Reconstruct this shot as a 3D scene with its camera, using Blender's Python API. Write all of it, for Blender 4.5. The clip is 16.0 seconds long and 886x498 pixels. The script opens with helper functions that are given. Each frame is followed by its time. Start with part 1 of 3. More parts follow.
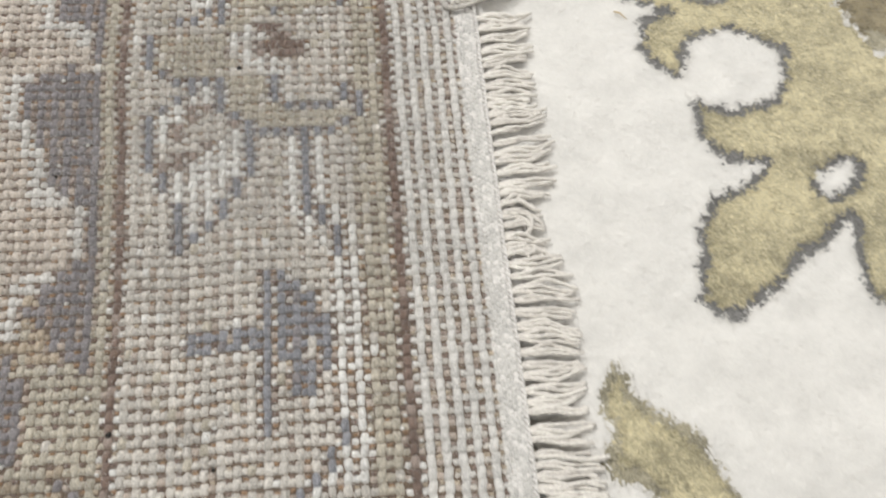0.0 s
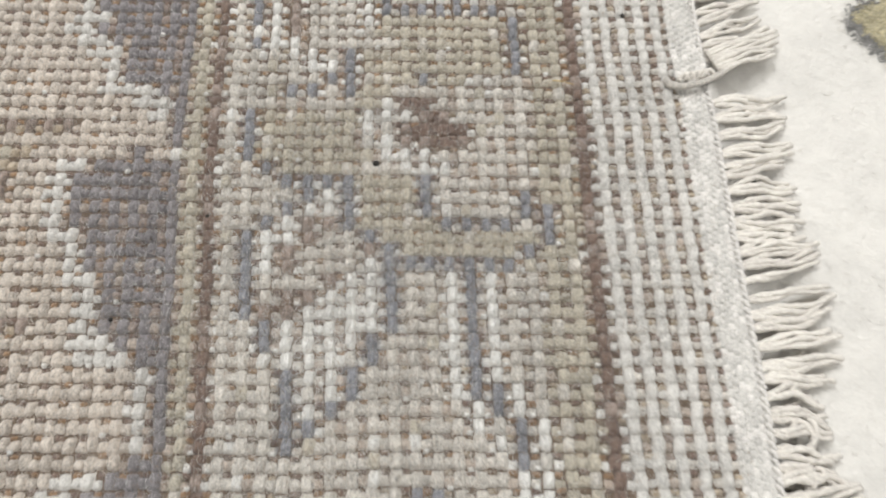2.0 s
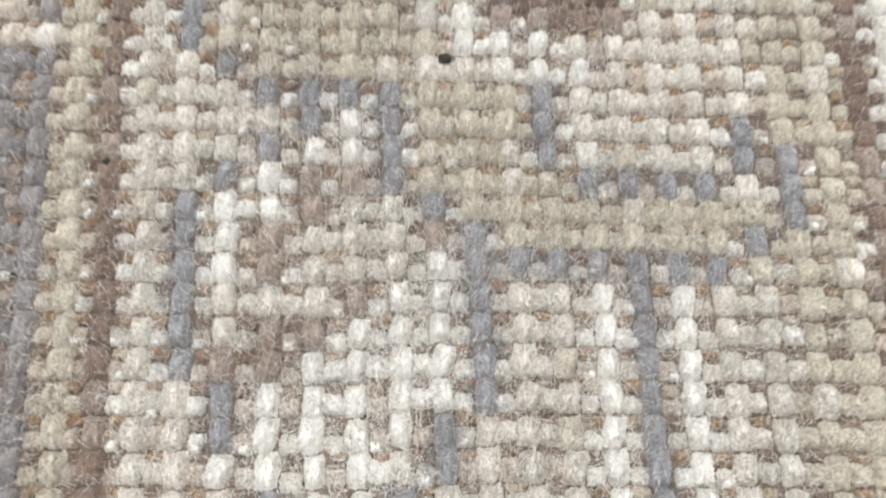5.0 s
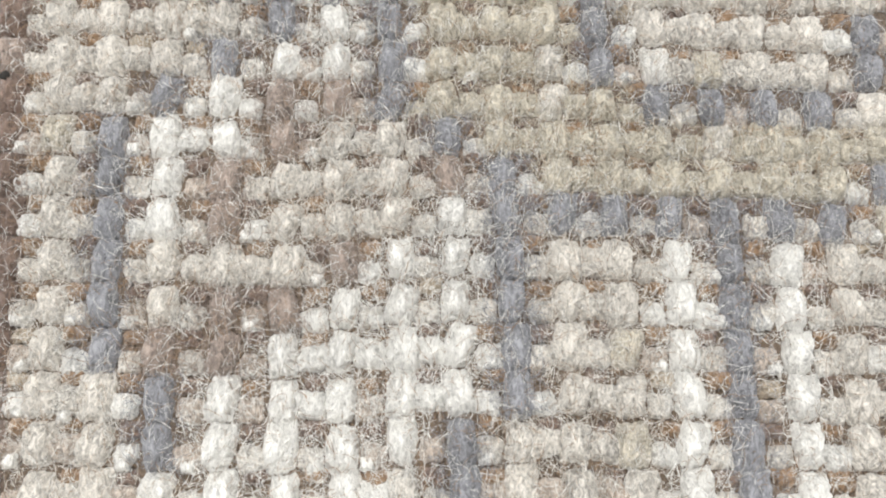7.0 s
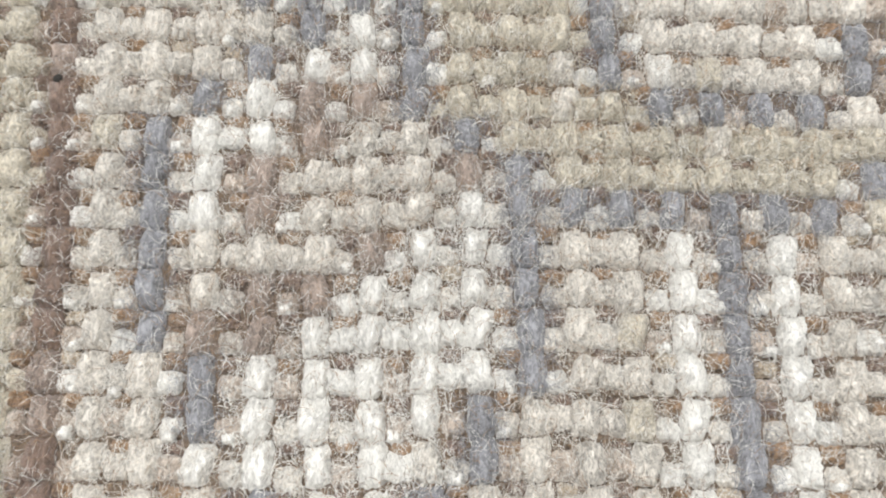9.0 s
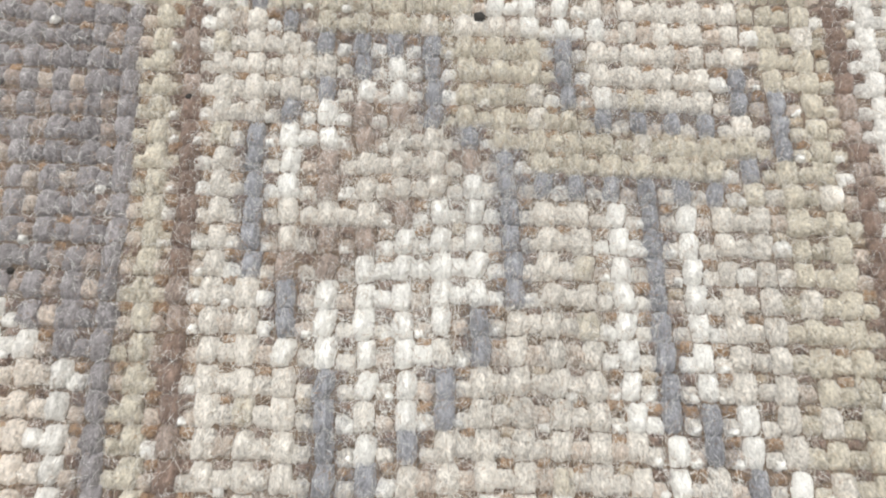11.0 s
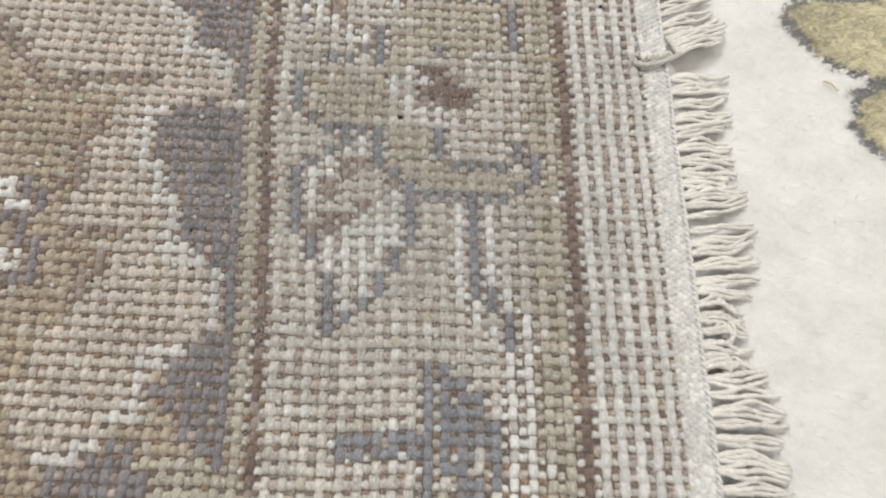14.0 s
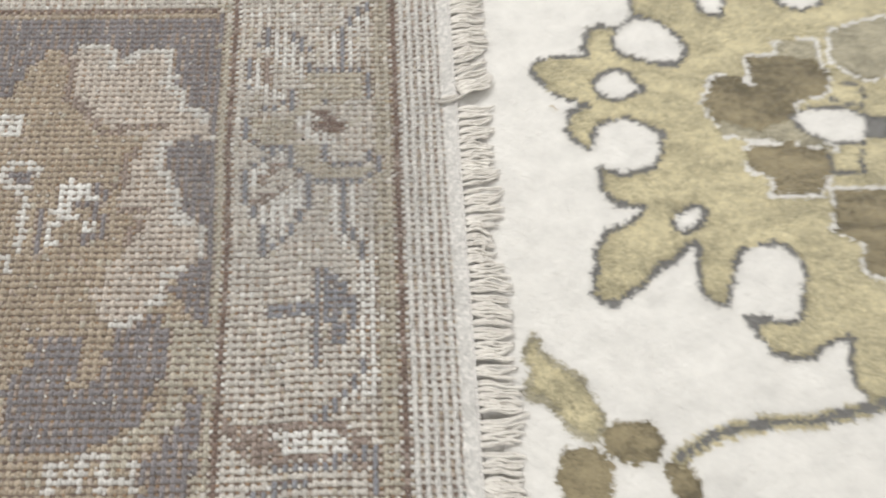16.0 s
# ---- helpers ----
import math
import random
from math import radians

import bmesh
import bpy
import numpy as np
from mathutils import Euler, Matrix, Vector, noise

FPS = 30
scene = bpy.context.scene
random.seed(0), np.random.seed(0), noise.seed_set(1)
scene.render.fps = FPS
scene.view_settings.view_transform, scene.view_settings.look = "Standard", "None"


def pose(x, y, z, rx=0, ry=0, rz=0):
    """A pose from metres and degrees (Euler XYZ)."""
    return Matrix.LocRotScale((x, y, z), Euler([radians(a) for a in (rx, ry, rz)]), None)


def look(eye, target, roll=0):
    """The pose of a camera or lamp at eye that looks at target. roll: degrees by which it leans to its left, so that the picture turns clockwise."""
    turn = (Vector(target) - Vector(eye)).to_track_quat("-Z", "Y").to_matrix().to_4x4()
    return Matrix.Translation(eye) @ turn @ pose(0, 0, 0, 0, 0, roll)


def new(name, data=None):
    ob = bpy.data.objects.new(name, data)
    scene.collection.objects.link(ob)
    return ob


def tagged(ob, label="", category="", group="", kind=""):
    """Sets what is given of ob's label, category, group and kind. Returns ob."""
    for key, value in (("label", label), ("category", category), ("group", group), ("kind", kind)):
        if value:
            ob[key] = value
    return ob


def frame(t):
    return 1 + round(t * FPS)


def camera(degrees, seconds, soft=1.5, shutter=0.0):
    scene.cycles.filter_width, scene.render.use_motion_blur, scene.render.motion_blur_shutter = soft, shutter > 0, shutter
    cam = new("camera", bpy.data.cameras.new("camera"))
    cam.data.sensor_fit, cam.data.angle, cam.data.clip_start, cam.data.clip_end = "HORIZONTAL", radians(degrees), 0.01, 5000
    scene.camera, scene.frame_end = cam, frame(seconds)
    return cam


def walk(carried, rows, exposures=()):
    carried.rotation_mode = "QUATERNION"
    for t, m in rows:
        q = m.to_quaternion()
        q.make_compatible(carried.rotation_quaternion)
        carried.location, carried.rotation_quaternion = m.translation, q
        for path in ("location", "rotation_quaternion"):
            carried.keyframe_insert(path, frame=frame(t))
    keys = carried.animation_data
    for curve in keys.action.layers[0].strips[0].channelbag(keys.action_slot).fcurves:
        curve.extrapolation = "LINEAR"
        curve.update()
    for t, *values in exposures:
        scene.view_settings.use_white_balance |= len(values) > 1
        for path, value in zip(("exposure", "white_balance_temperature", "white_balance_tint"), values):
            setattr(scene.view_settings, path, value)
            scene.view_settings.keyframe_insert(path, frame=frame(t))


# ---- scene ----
# ---- the camera and its walk ----
cam = camera(59.16, 16.0, soft=2.0, shutter=0.5)
EXPOSURE = [(0.0, 0.04), (1.5, 0.06), (2.8, 0.28), (3.5, 0.32), (5.0, 0.52), (8.0, 0.50), (11.0, 0.58), (12.5, 0.42), (13.5, 0.08), (14.5, 0.03), (16.0, 0.06)]
PATH = [
    (0, (0.01132, -0.15558, 0.22356), (0.02236, -0.06400, 0.0), 4.07),
    (0.5, (0.00342, -0.13629, 0.21119), (0.00914, -0.04854, 0.0), 2.64),
    (1, (-0.00773, -0.11823, 0.19856), (-0.00663, -0.03706, 0.0), 0.80),
    (1.5, (-0.01937, -0.09951, 0.18344), (-0.01846, -0.02551, 0.0), 1.00),
    (2, (-0.02810, -0.08401, 0.16273), (-0.02716, -0.01635, 0.0), 1.48),
    (2.5, (-0.03665, -0.07367, 0.14182), (-0.03504, -0.01445, 0.0), 3.23),
    (3, (-0.03894, -0.06264, 0.13076), (-0.03740, -0.00865, 0.0), 3.11),
    (3.5, (-0.04034, -0.05218, 0.11963), (-0.03816, -0.00365, 0.0), 4.43),
    (4, (-0.04466, -0.04572, 0.10962), (-0.04219, -0.00303, 0.0), 5.15),
    (4.5, (-0.04411, -0.04275, 0.09560), (-0.04263, -0.00934, 0.0), 3.98),
    (5, (-0.04405, -0.04373, 0.08224), (-0.04293, -0.01837, 0.0), 3.83),
    (7.5, (-0.04412, -0.03663, 0.06006), (-0.04428, -0.02251, 0.0), 0.80),
    (8, (-0.04536, -0.03715, 0.06061), (-0.04542, -0.02298, 0.0), 1.10),
    (8.5, (-0.04544, -0.03762, 0.06170), (-0.04580, -0.02345, 0.0), 0.07),
    (10.8, (-0.04646, -0.06013, 0.08749), (-0.04676, -0.02718, 0.0), 1.33),
    (11, (-0.04717, -0.06249, 0.08988), (-0.04700, -0.02905, 0.0), 2.47),
    (11.5, (-0.04576, -0.06676, 0.09887), (-0.04532, -0.02900, 0.0), 2.29),
    (12, (-0.04375, -0.07274, 0.11175), (-0.04321, -0.02931, 0.0), 2.27),
    (12.5, (-0.04245, -0.08250, 0.13182), (-0.03927, -0.03384, 0.0), 5.66),
    (13, (-0.04189, -0.09178, 0.14840), (-0.03862, -0.03569, 0.0), 5.23),
    (13.5, (-0.03733, -0.10090, 0.17410), (-0.03284, -0.03172, 0.0), 5.78),
    (14, (-0.03355, -0.11656, 0.20138), (-0.02907, -0.03622, 0.0), 5.50),
    (14.5, (-0.02418, -0.13114, 0.23215), (-0.02048, -0.03959, 0.0), 4.55),
    (15, (-0.01785, -0.14571, 0.25891), (-0.01452, -0.04460, 0.0), 3.15),
    (15.5, (-0.00555, -0.17437, 0.30929), (-0.00495, -0.05093, 0.0), 0.42),
    (16, (0.02483, -0.22241, 0.35006), (0.02981, -0.05951, 0.0), 0.88),
]
walk(cam, [(t, look(eye, target, roll)) for t, eye, target, roll in PATH], EXPOSURE)

# ---- light: unseen ceiling panels, added as key and fill, closed all round ----
world = bpy.data.worlds.new("room_air")
scene.world = world
world.use_nodes = True
world.node_tree.nodes["Background"].inputs["Color"].default_value = (0.9, 0.95, 1.0, 1)
world.node_tree.nodes["Background"].inputs["Strength"].default_value = 0.05


def panel_lamp(x, y, power, sx, sy):
    data = bpy.data.lights.new("panel_lamp", "AREA")
    data.shape, data.size, data.size_y, data.energy, data.color = "RECTANGLE", sx, sy, power, (0.975, 0.985, 1.0)
    ob = new("panel_lamp", data)
    ob.matrix_world = pose(x, y, 2.655)
    return tagged(ob, "cool white ceiling panel lamp", "lamp", kind="structure")


# the first panel sets the shadow side; the three weaker ones are added fill
LAMPS = [(-0.9, 1.3, 60.0, 0.6, 1.2), (0.9, 1.3, 26.0, 0.6, 1.2), (-0.9, -1.5, 16.0, 0.6, 1.2), (0.9, -1.5, 16.0, 0.6, 1.2)]
for lx, ly, power, sx, sy in LAMPS:
    panel_lamp(lx, ly, power, sx, sy)


# ---- materials ----
def nodes_of(name):
    m = bpy.data.materials.new(name)
    m.use_nodes = True
    t = m.node_tree
    return m, t, t.nodes["Principled BSDF"]


def yarn(name, colour, grain=(850.0, 420.0, 700.0), spread=0.30, bump=0.55, fibre=2.9, patch=55.0, mottle=0.5, other=None, rough=0.92, broad=0.0):
    """Spun wool or cotton: per-piece shade, fibres along the yarn, soft stains."""
    m, t, b = nodes_of(name)
    n, l = t.nodes, t.links
    geo, info = n.new("ShaderNodeNewGeometry"), n.new("ShaderNodeObjectInfo")
    add = n.new("ShaderNodeMath"); add.operation = "ADD"
    l.new(geo.outputs["Random Per Island"], add.inputs[0]); l.new(info.outputs["Random"], add.inputs[1])
    fr = n.new("ShaderNodeMath"); fr.operation = "FRACT"; l.new(add.outputs[0], fr.inputs[0])
    mp = n.new("ShaderNodeMapping"); mp.inputs["Scale"].default_value = grain
    l.new(geo.outputs["Position"], mp.inputs["Vector"])
    fine = n.new("ShaderNodeTexNoise"); fine.inputs["Scale"].default_value = 2.2; fine.inputs["Detail"].default_value = 3
    fine.inputs["Roughness"].default_value = 0.65; fine.inputs["Distortion"].default_value = 1.8
    l.new(mp.outputs[0], fine.inputs["Vector"])
    stain = n.new("ShaderNodeTexNoise"); stain.inputs["Scale"].default_value = patch; stain.inputs["Detail"].default_value = 4
    l.new(geo.outputs["Position"], stain.inputs["Vector"])
    def mad(src, gain, base):
        q = n.new("ShaderNodeMath"); q.operation = "MULTIPLY_ADD"
        l.new(src, q.inputs[0]); q.inputs[1].default_value = gain
        if isinstance(base, float):
            q.inputs[2].default_value = base
        else:
            l.new(base, q.inputs[2])
        return q.outputs[0]

    fac = mad(fr.outputs[0], 0.28, 0.5 - 0.14 - 0.5 * fibre - 0.5 * mottle)
    fac = mad(fine.outputs["Fac"], fibre, fac)
    fac = mad(stain.outputs["Fac"], mottle, fac)
    if broad:
        sweep = n.new("ShaderNodeTexNoise"); sweep.inputs["Scale"].default_value = 1.0; sweep.inputs["Detail"].default_value = 3
        wide = n.new("ShaderNodeMapping"); wide.inputs["Scale"].default_value = (28.0, 70.0, 40.0)
        l.new(geo.outputs["Position"], wide.inputs["Vector"]); l.new(wide.outputs[0], sweep.inputs["Vector"])
        fac = mad(sweep.outputs["Fac"], broad, mad(fac, 1.0, -0.5 * broad))
    ramp = n.new("ShaderNodeValToRGB")
    lo = [c * (1 - 1.7 * spread) for c in colour] if other is None else list(other)
    hi = [min(0.96, c * (1 + 1.5 * spread)) for c in colour]
    ramp.color_ramp.elements[0].position, ramp.color_ramp.elements[0].color = 0.0, (*lo, 1)
    ramp.color_ramp.elements[1].position, ramp.color_ramp.elements[1].color = 1.0, (*hi, 1)
    mid = ramp.color_ramp.elements.new(0.5); mid.color = (*colour, 1)
    l.new(fac, ramp.inputs["Fac"])
    l.new(ramp.outputs[0], b.inputs["Base Color"])
    b.inputs["Roughness"].default_value = rough
    b.inputs["Specular IOR Level"].default_value = 0.25
    b.inputs["Sheen Weight"].default_value = 0.25
    b.inputs["Sheen Roughness"].default_value = 0.5
    bp = n.new("ShaderNodeBump"); bp.inputs["Strength"].default_value = bump; bp.inputs["Distance"].default_value = 0.0011
    l.new(fine.outputs["Fac"], bp.inputs["Height"]); l.new(bp.outputs[0], b.inputs["Normal"])
    return m


WOOL = {
    "beige": yarn("beige_wool", (0.60, 0.56, 0.50)),
    "fawn": yarn("fawn_wool", (0.48, 0.405, 0.34)),
    "rose_beige": yarn("rosette_wool", (0.575, 0.51, 0.44)),
    "ivory": yarn("ivory_wool", (0.745, 0.725, 0.68), spread=0.20),
    "olive": yarn("olive_wool", (0.49, 0.445, 0.36)),
    "tan": yarn("tan_wool", (0.44, 0.365, 0.275)),
    "umber": yarn("umber_wool", (0.205, 0.145, 0.115)),
    "brown": yarn("brown_wool", (0.33, 0.265, 0.225)),
    "slate": yarn("slate_wool", (0.255, 0.235, 0.235)),
    "slateblue": yarn("slate_blue_wool", (0.27, 0.27, 0.285)),
    # tan weft, its brown deepened to hold the shade of the dimples
    "fleck": yarn("tan_weft", (0.31, 0.20, 0.12), spread=0.3),
    "cream": yarn("cream_end_wool", (0.65, 0.625, 0.58), spread=0.20),
    "cotton": yarn("cotton_warp", (0.80, 0.765, 0.715), spread=0.12, grain=(300.0, 900.0, 600.0)),
}
COLOURS = list(WOOL)
FRINGE = yarn("fringe_cotton", (0.80, 0.745, 0.67), spread=0.16, grain=(300.0, 900.0, 600.0))
# weft ground with the shade of the grooves put into its colour
BACKING = yarn("dark_weft_backing", (0.17, 0.125, 0.09), spread=0.3)
PILE = {
    "cream": yarn("cream_pile", (0.765, 0.735, 0.68), grain=(420.0, 420.0, 420.0), spread=0.10, bump=0.6, fibre=1.0, patch=90.0, mottle=1.0, broad=0.7),
    "gold": yarn("gold_pile", (0.58, 0.51, 0.32), grain=(330.0, 330.0, 330.0), spread=0.24, bump=1.0, patch=240.0, mottle=1.2, broad=1.8),
    "grey": yarn("grey_pile", (0.25, 0.24, 0.225), grain=(420.0, 420.0, 420.0), spread=0.25, bump=0.8),
    "olivebrown": yarn("olive_brown_pile", (0.285, 0.235, 0.14), grain=(330.0, 330.0, 330.0), spread=0.28, bump=1.0, patch=240.0, mottle=1.2, broad=2.6),
    "khaki": yarn("khaki_pile", (0.44, 0.395, 0.28), grain=(330.0, 330.0, 330.0), spread=0.24, bump=1.0, patch=240.0, mottle=1.2, broad=2.0),
}


def plain(name, colour, rough=0.7, scale=12.0):
    m, t, b = nodes_of(name)
    nz = t.nodes.new("ShaderNodeTexNoise"); nz.inputs["Scale"].default_value = scale; nz.inputs["Detail"].default_value = 6
    rp = t.nodes.new("ShaderNodeValToRGB")
    rp.color_ramp.elements[0].color = (*[c * 0.85 for c in colour], 1); rp.color_ramp.elements[1].color = (*[min(1, c * 1.1) for c in colour], 1)
    t.links.new(nz.outputs["Fac"], rp.inputs["Fac"]); t.links.new(rp.outputs[0], b.inputs["Base Color"])
    b.inputs["Roughness"].default_value = rough
    return m


# ---- helpers of this scene ----
rng = np.random.default_rng(7)


def mesh_of(name, verts, faces, mats, index=None, smooth=True):
    me = bpy.data.meshes.new(name)
    me.from_pydata([tuple(v) for v in verts] if not isinstance(verts, np.ndarray) else verts.tolist(), [], faces if isinstance(faces, list) else faces.tolist())
    for m in mats:
        me.materials.append(m)
    if index is not None:
        me.polygons.foreach_set("material_index", np.asarray(index, dtype=np.int32))
    if smooth:
        me.polygons.foreach_set("use_smooth", np.ones(len(me.polygons), dtype=bool))
    me.update()
    return me


def part(name, me, parent, label="", kind=""):
    ob = new(name, me)
    ob.parent = parent
    return tagged(ob, label, kind=kind)


def box_mesh(name, x0, x1, y0, y1, z0, z1, mat, bevel=0.0):
    bm = bmesh.new()
    bmesh.ops.create_cube(bm, size=1)
    for v in bm.verts:
        v.co = Vector(((x0 + x1) / 2 + v.co.x * (x1 - x0), (y0 + y1) / 2 + v.co.y * (y1 - y0), (z0 + z1) / 2 + v.co.z * (z1 - z0)))
    if bevel:
        bmesh.ops.bevel(bm, geom=bm.edges[:], offset=bevel, segments=3, affect="EDGES", profile=0.5)
    me = bpy.data.meshes.new(name)
    bm.to_mesh(me)
    bm.free()
    me.materials.append(mat)
    return me


def tube(points, radius, sides=7, taper=1.0, ply=0.0):
    """Vertices and faces of a round cord along points."""
    pts = [Vector(p) for p in points]
    verts, faces = [], []
    for i, p in enumerate(pts):
        d = (pts[min(i + 1, len(pts) - 1)] - pts[max(i - 1, 0)]).normalized()
        a = d.cross(Vector((0, 0, 1)))
        a = a.normalized() if a.length > 1e-4 else Vector((1, 0, 0))
        b = a.cross(d)
        f = i / (len(pts) - 1)
        r = radius * (1 + (taper - 1) * f) * (1 + 0.14 * math.sin(5.1 * i + 40 * p.y * 25))
        for s in range(sides):
            w = 2 * math.pi * s / sides
            rr_ = r * (1 + ply * math.cos(2 * w - 1.9 * i))
            verts.append(p + a * (rr_ * math.cos(w)) + b * (rr_ * math.sin(w)))
    for i in range(len(pts) - 1):
        for s in range(sides):
            q = i * sides
            faces.append((q + s, q + (s + 1) % sides, q + sides + (s + 1) % sides, q + sides + s))
    faces.append(tuple(range(sides))[::-1])
    faces.append(tuple((len(pts) - 1) * sides + s for s in range(sides)))
    return verts, faces


def inside(px, py, poly):
    """Which of the places lie in the polygon."""
    res = np.zeros(px.shape, dtype=bool)
    for (ax, ay), (bx, by) in zip(poly, poly[1:] + poly[:1]):
        if ay == by:
            continue
        res ^= ((ay > py) != (by > py)) & (px < (bx - ax) * (py - ay) / (by - ay) + ax)
    return res


def reach(px, py, poly, closed=True):
    """Distance of the places from the polygon's outline."""
    res = np.full(px.shape, 1e9)
    for (ax, ay), (bx, by) in zip(poly, poly[1:] + (poly[:1] if closed else [])):
        dx, dy = bx - ax, by - ay
        s = np.clip(((px - ax) * dx + (py - ay) * dy) / (dx * dx + dy * dy + 1e-9), 0, 1)
        res = np.minimum(res, np.hypot(px - ax - s * dx, py - ay - s * dy))
    return res


def waves(x, y, size, seed, octaves=3):
    """Smooth noise in about -1 to 1 at that size, in the same unit as x and y."""
    g = np.random.default_rng(seed)
    total, amp = np.zeros(np.shape(x)), 1.0
    for o in range(octaves):
        for _ in range(5):
            a, p = g.uniform(0, 2 * math.pi, 2)
            f = 2 * math.pi / (size / 2 ** o) * g.uniform(0.6, 1.4)
            total = total + amp * np.sin(f * (np.cos(a) * x + np.sin(a) * y) + p) / 3.0
        amp *= 0.5
    return total / 1.5


# ---- the room ----
PAINT, CONCRETE = plain("white_wall_paint", (0.78, 0.77, 0.74)), plain("grey_floor", (0.30, 0.29, 0.28), 0.5)
FLOOR_Z = -0.030
for name, b in (("wall_north", (-3.1, 3.1, 3.0, 3.1)), ("wall_south", (-3.1, 3.1, -3.1, -3.0)), ("wall_west", (-3.1, -3.0, -3.0, 3.0)), ("wall_east", (3.0, 3.1, -3.0, 3.0))):
    tagged(new(name, box_mesh(name, *b, FLOOR_Z, 2.7, PAINT)), "plain white painted showroom wall", "wall", kind="structure")
tagged(new("floor", box_mesh("floor", -3.1, 3.1, -3.1, 3.1, FLOOR_Z - 0.1, FLOOR_Z, CONCRETE)), "grey showroom floor under the rugs", "floor", kind="structure")
tagged(new("ceiling", box_mesh("ceiling", -3.1, 3.1, -3.1, 3.1, 2.7, 2.8, PAINT)), "plain white painted showroom ceiling", "ceiling", kind="structure")

# ---- the cream rug that lies face up ----
TOP = -0.006
cream_rug = tagged(new("cream_rug"), "cream wool rug with a large gold and grey flower", "rug")
cream_rug.location = (0, 0, FLOOR_Z)
bpy.context.view_layer.update()
# motif outlines in millimetres
DESIGN = [
    ("flower", "gold", [(145, 131), (142, 105), (142, 92), (133, 85), (123, 87), (115, 84), (111, 69), (113, 64), (101, 64), (88, 63), (79, 56), (83, 48), (91, 38), (100, 32), (110, 30), (100, 27), (97, 14), (100, 6), (111, 0), (119, 2), (118, -7), (114, -8), (112, -22), (116, -30), (121, -34), (134, -35), (125, -42), (111, -48), (107, -57), (103, -76), (102, -83), (107, -88), (114, -89)]),
    ("flower2", "gold", [(114, -89), (124, -82), (130, -78), (138, -70), (146, -66), (152, -61), (157, -57), (156, -71), (157, -83), (163, -89), (172, -89), (177, -98), (181, -106), (185, -113), (194, -118), (204, -118), (211, -112), (220, -108), (224, -107), (220, -121), (222, -132), (228, -137), (232, -142), (270, -151), (355, 129)]),
    ("hole", "cream", [(116, 15), (122, 19), (132, 20), (141, 16), (148, 11), (148, 2), (144, -7), (137, -11), (126, -13), (118, -11), (113, -8), (109, -4), (112, 5)]),
    ("hole", "cream", [(169, -91), (177, -68), (182, -60), (192, -57), (202, -57), (208, -64), (209, -74), (205, -89), (201, -96), (180, -95), (175, -95)]),
    ("hole", "cream", [(132, 77), (136, 85), (147, 91), (158, 87), (168, 75), (170, 67), (164, 59), (149, 60), (137, 64), (131, 69)]),
    ("hole", "cream", [(117, 43), (121, 49), (128, 53), (134, 51), (138, 44), (142, 41), (136, 39), (132, 35), (124, 35), (119, 38)]),
    ("hole", "cream", [(149, -45), (151, -39), (161, -34), (165, -36), (162, -42), (154, -48)]),
    ("hole", "cream", [(181, 109), (199, 108), (195, 93), (187, 95)]),
    ("hole", "cream", [(230, 117), (259, 117), (255, 101), (243, 97), (232, 101)]),
    ("petal", "khaki", [(223, 72), (246, 74), (247, 58), (222, 60)]),
    ("petal", "khaki", [(257, 80), (275, 86), (300, 92), (289, 49), (269, 45), (252, 58)]),
    ("petal", "olivebrown", [(206, 63), (243, 60), (250, 50), (245, 36), (224, 31), (208, 39), (204, 48)]),
    ("petal", "olivebrown", [(184, 49), (199, 48), (203, 42), (228, 34), (224, 21), (203, 9), (182, 13), (178, 22), (175, 31)]),
    ("petal", "khaki", [(181, 19), (202, 12), (222, 20), (233, 7), (242, 0), (219, 4), (201, 7), (183, 9)]),
    ("petal", "olivebrown", [(194, 1), (218, 4), (236, -1), (236, -16), (227, -28), (203, -28), (205, -17), (193, -12)]),
    ("petal", "olivebrown", [(235, -25), (270, -24), (255, -78), (241, -72), (244, -56), (231, -50)]),
    ("heart", "cream2", [(220, 21), (233, 27), (255, 27), (265, 21), (260, 2), (243, 3), (229, 8)]),
    ("heart", "gold2", [(248, 45), (268, 42), (264, 26), (247, 30)]),
    ("heart", "gold2", [(238, -2), (257, -1), (254, -17), (236, -15)]),
    ("heart", "grey2", [(265, 21), (277, 21), (273, 8), (262, 8)]),
    ("leaf", "leaf", [(72, -101), (77, -104), (76, -110), (83, -116), (95, -123), (97, -130), (104, -142), (103, -149), (96, -155), (89, -152), (84, -147), (77, -137), (74, -135), (67, -135), (65, -129), (69, -121), (66, -110)]),
    ("blob", "olivebrown2", [(103, -147), (110, -144), (125, -146), (129, -154), (125, -162), (115, -165), (106, -161), (100, -156)]),
    ("blob", "olivebrown2", [(81, -158), (86, -156), (98, -157), (105, -163), (103, -175), (100, -184), (83, -183), (78, -170)]),
    ("blob", "olivebrown2", [(126, -162), (137, -164), (143, -171), (143, -184), (133, -184), (128, -173)]),
    ("stem", "stem", [(135, -161), (146, -155), (156, -150), (169, -148), (182, -146), (198, -146), (214, -143), (235, -138)]),
]
X0, X1, Y0, Y1, STEP = 36, 303, -216, 132, 0.75
gx, gy = np.meshgrid(np.arange(X0, X1 + 0.1, STEP), np.arange(Y0, Y1 + 0.1, STEP))
cx, cy = gx[:-1, :-1] + STEP / 2, gy[:-1, :-1] + STEP / 2
CELL = 2.3  # knots of the pile, so that the borders run in small steps
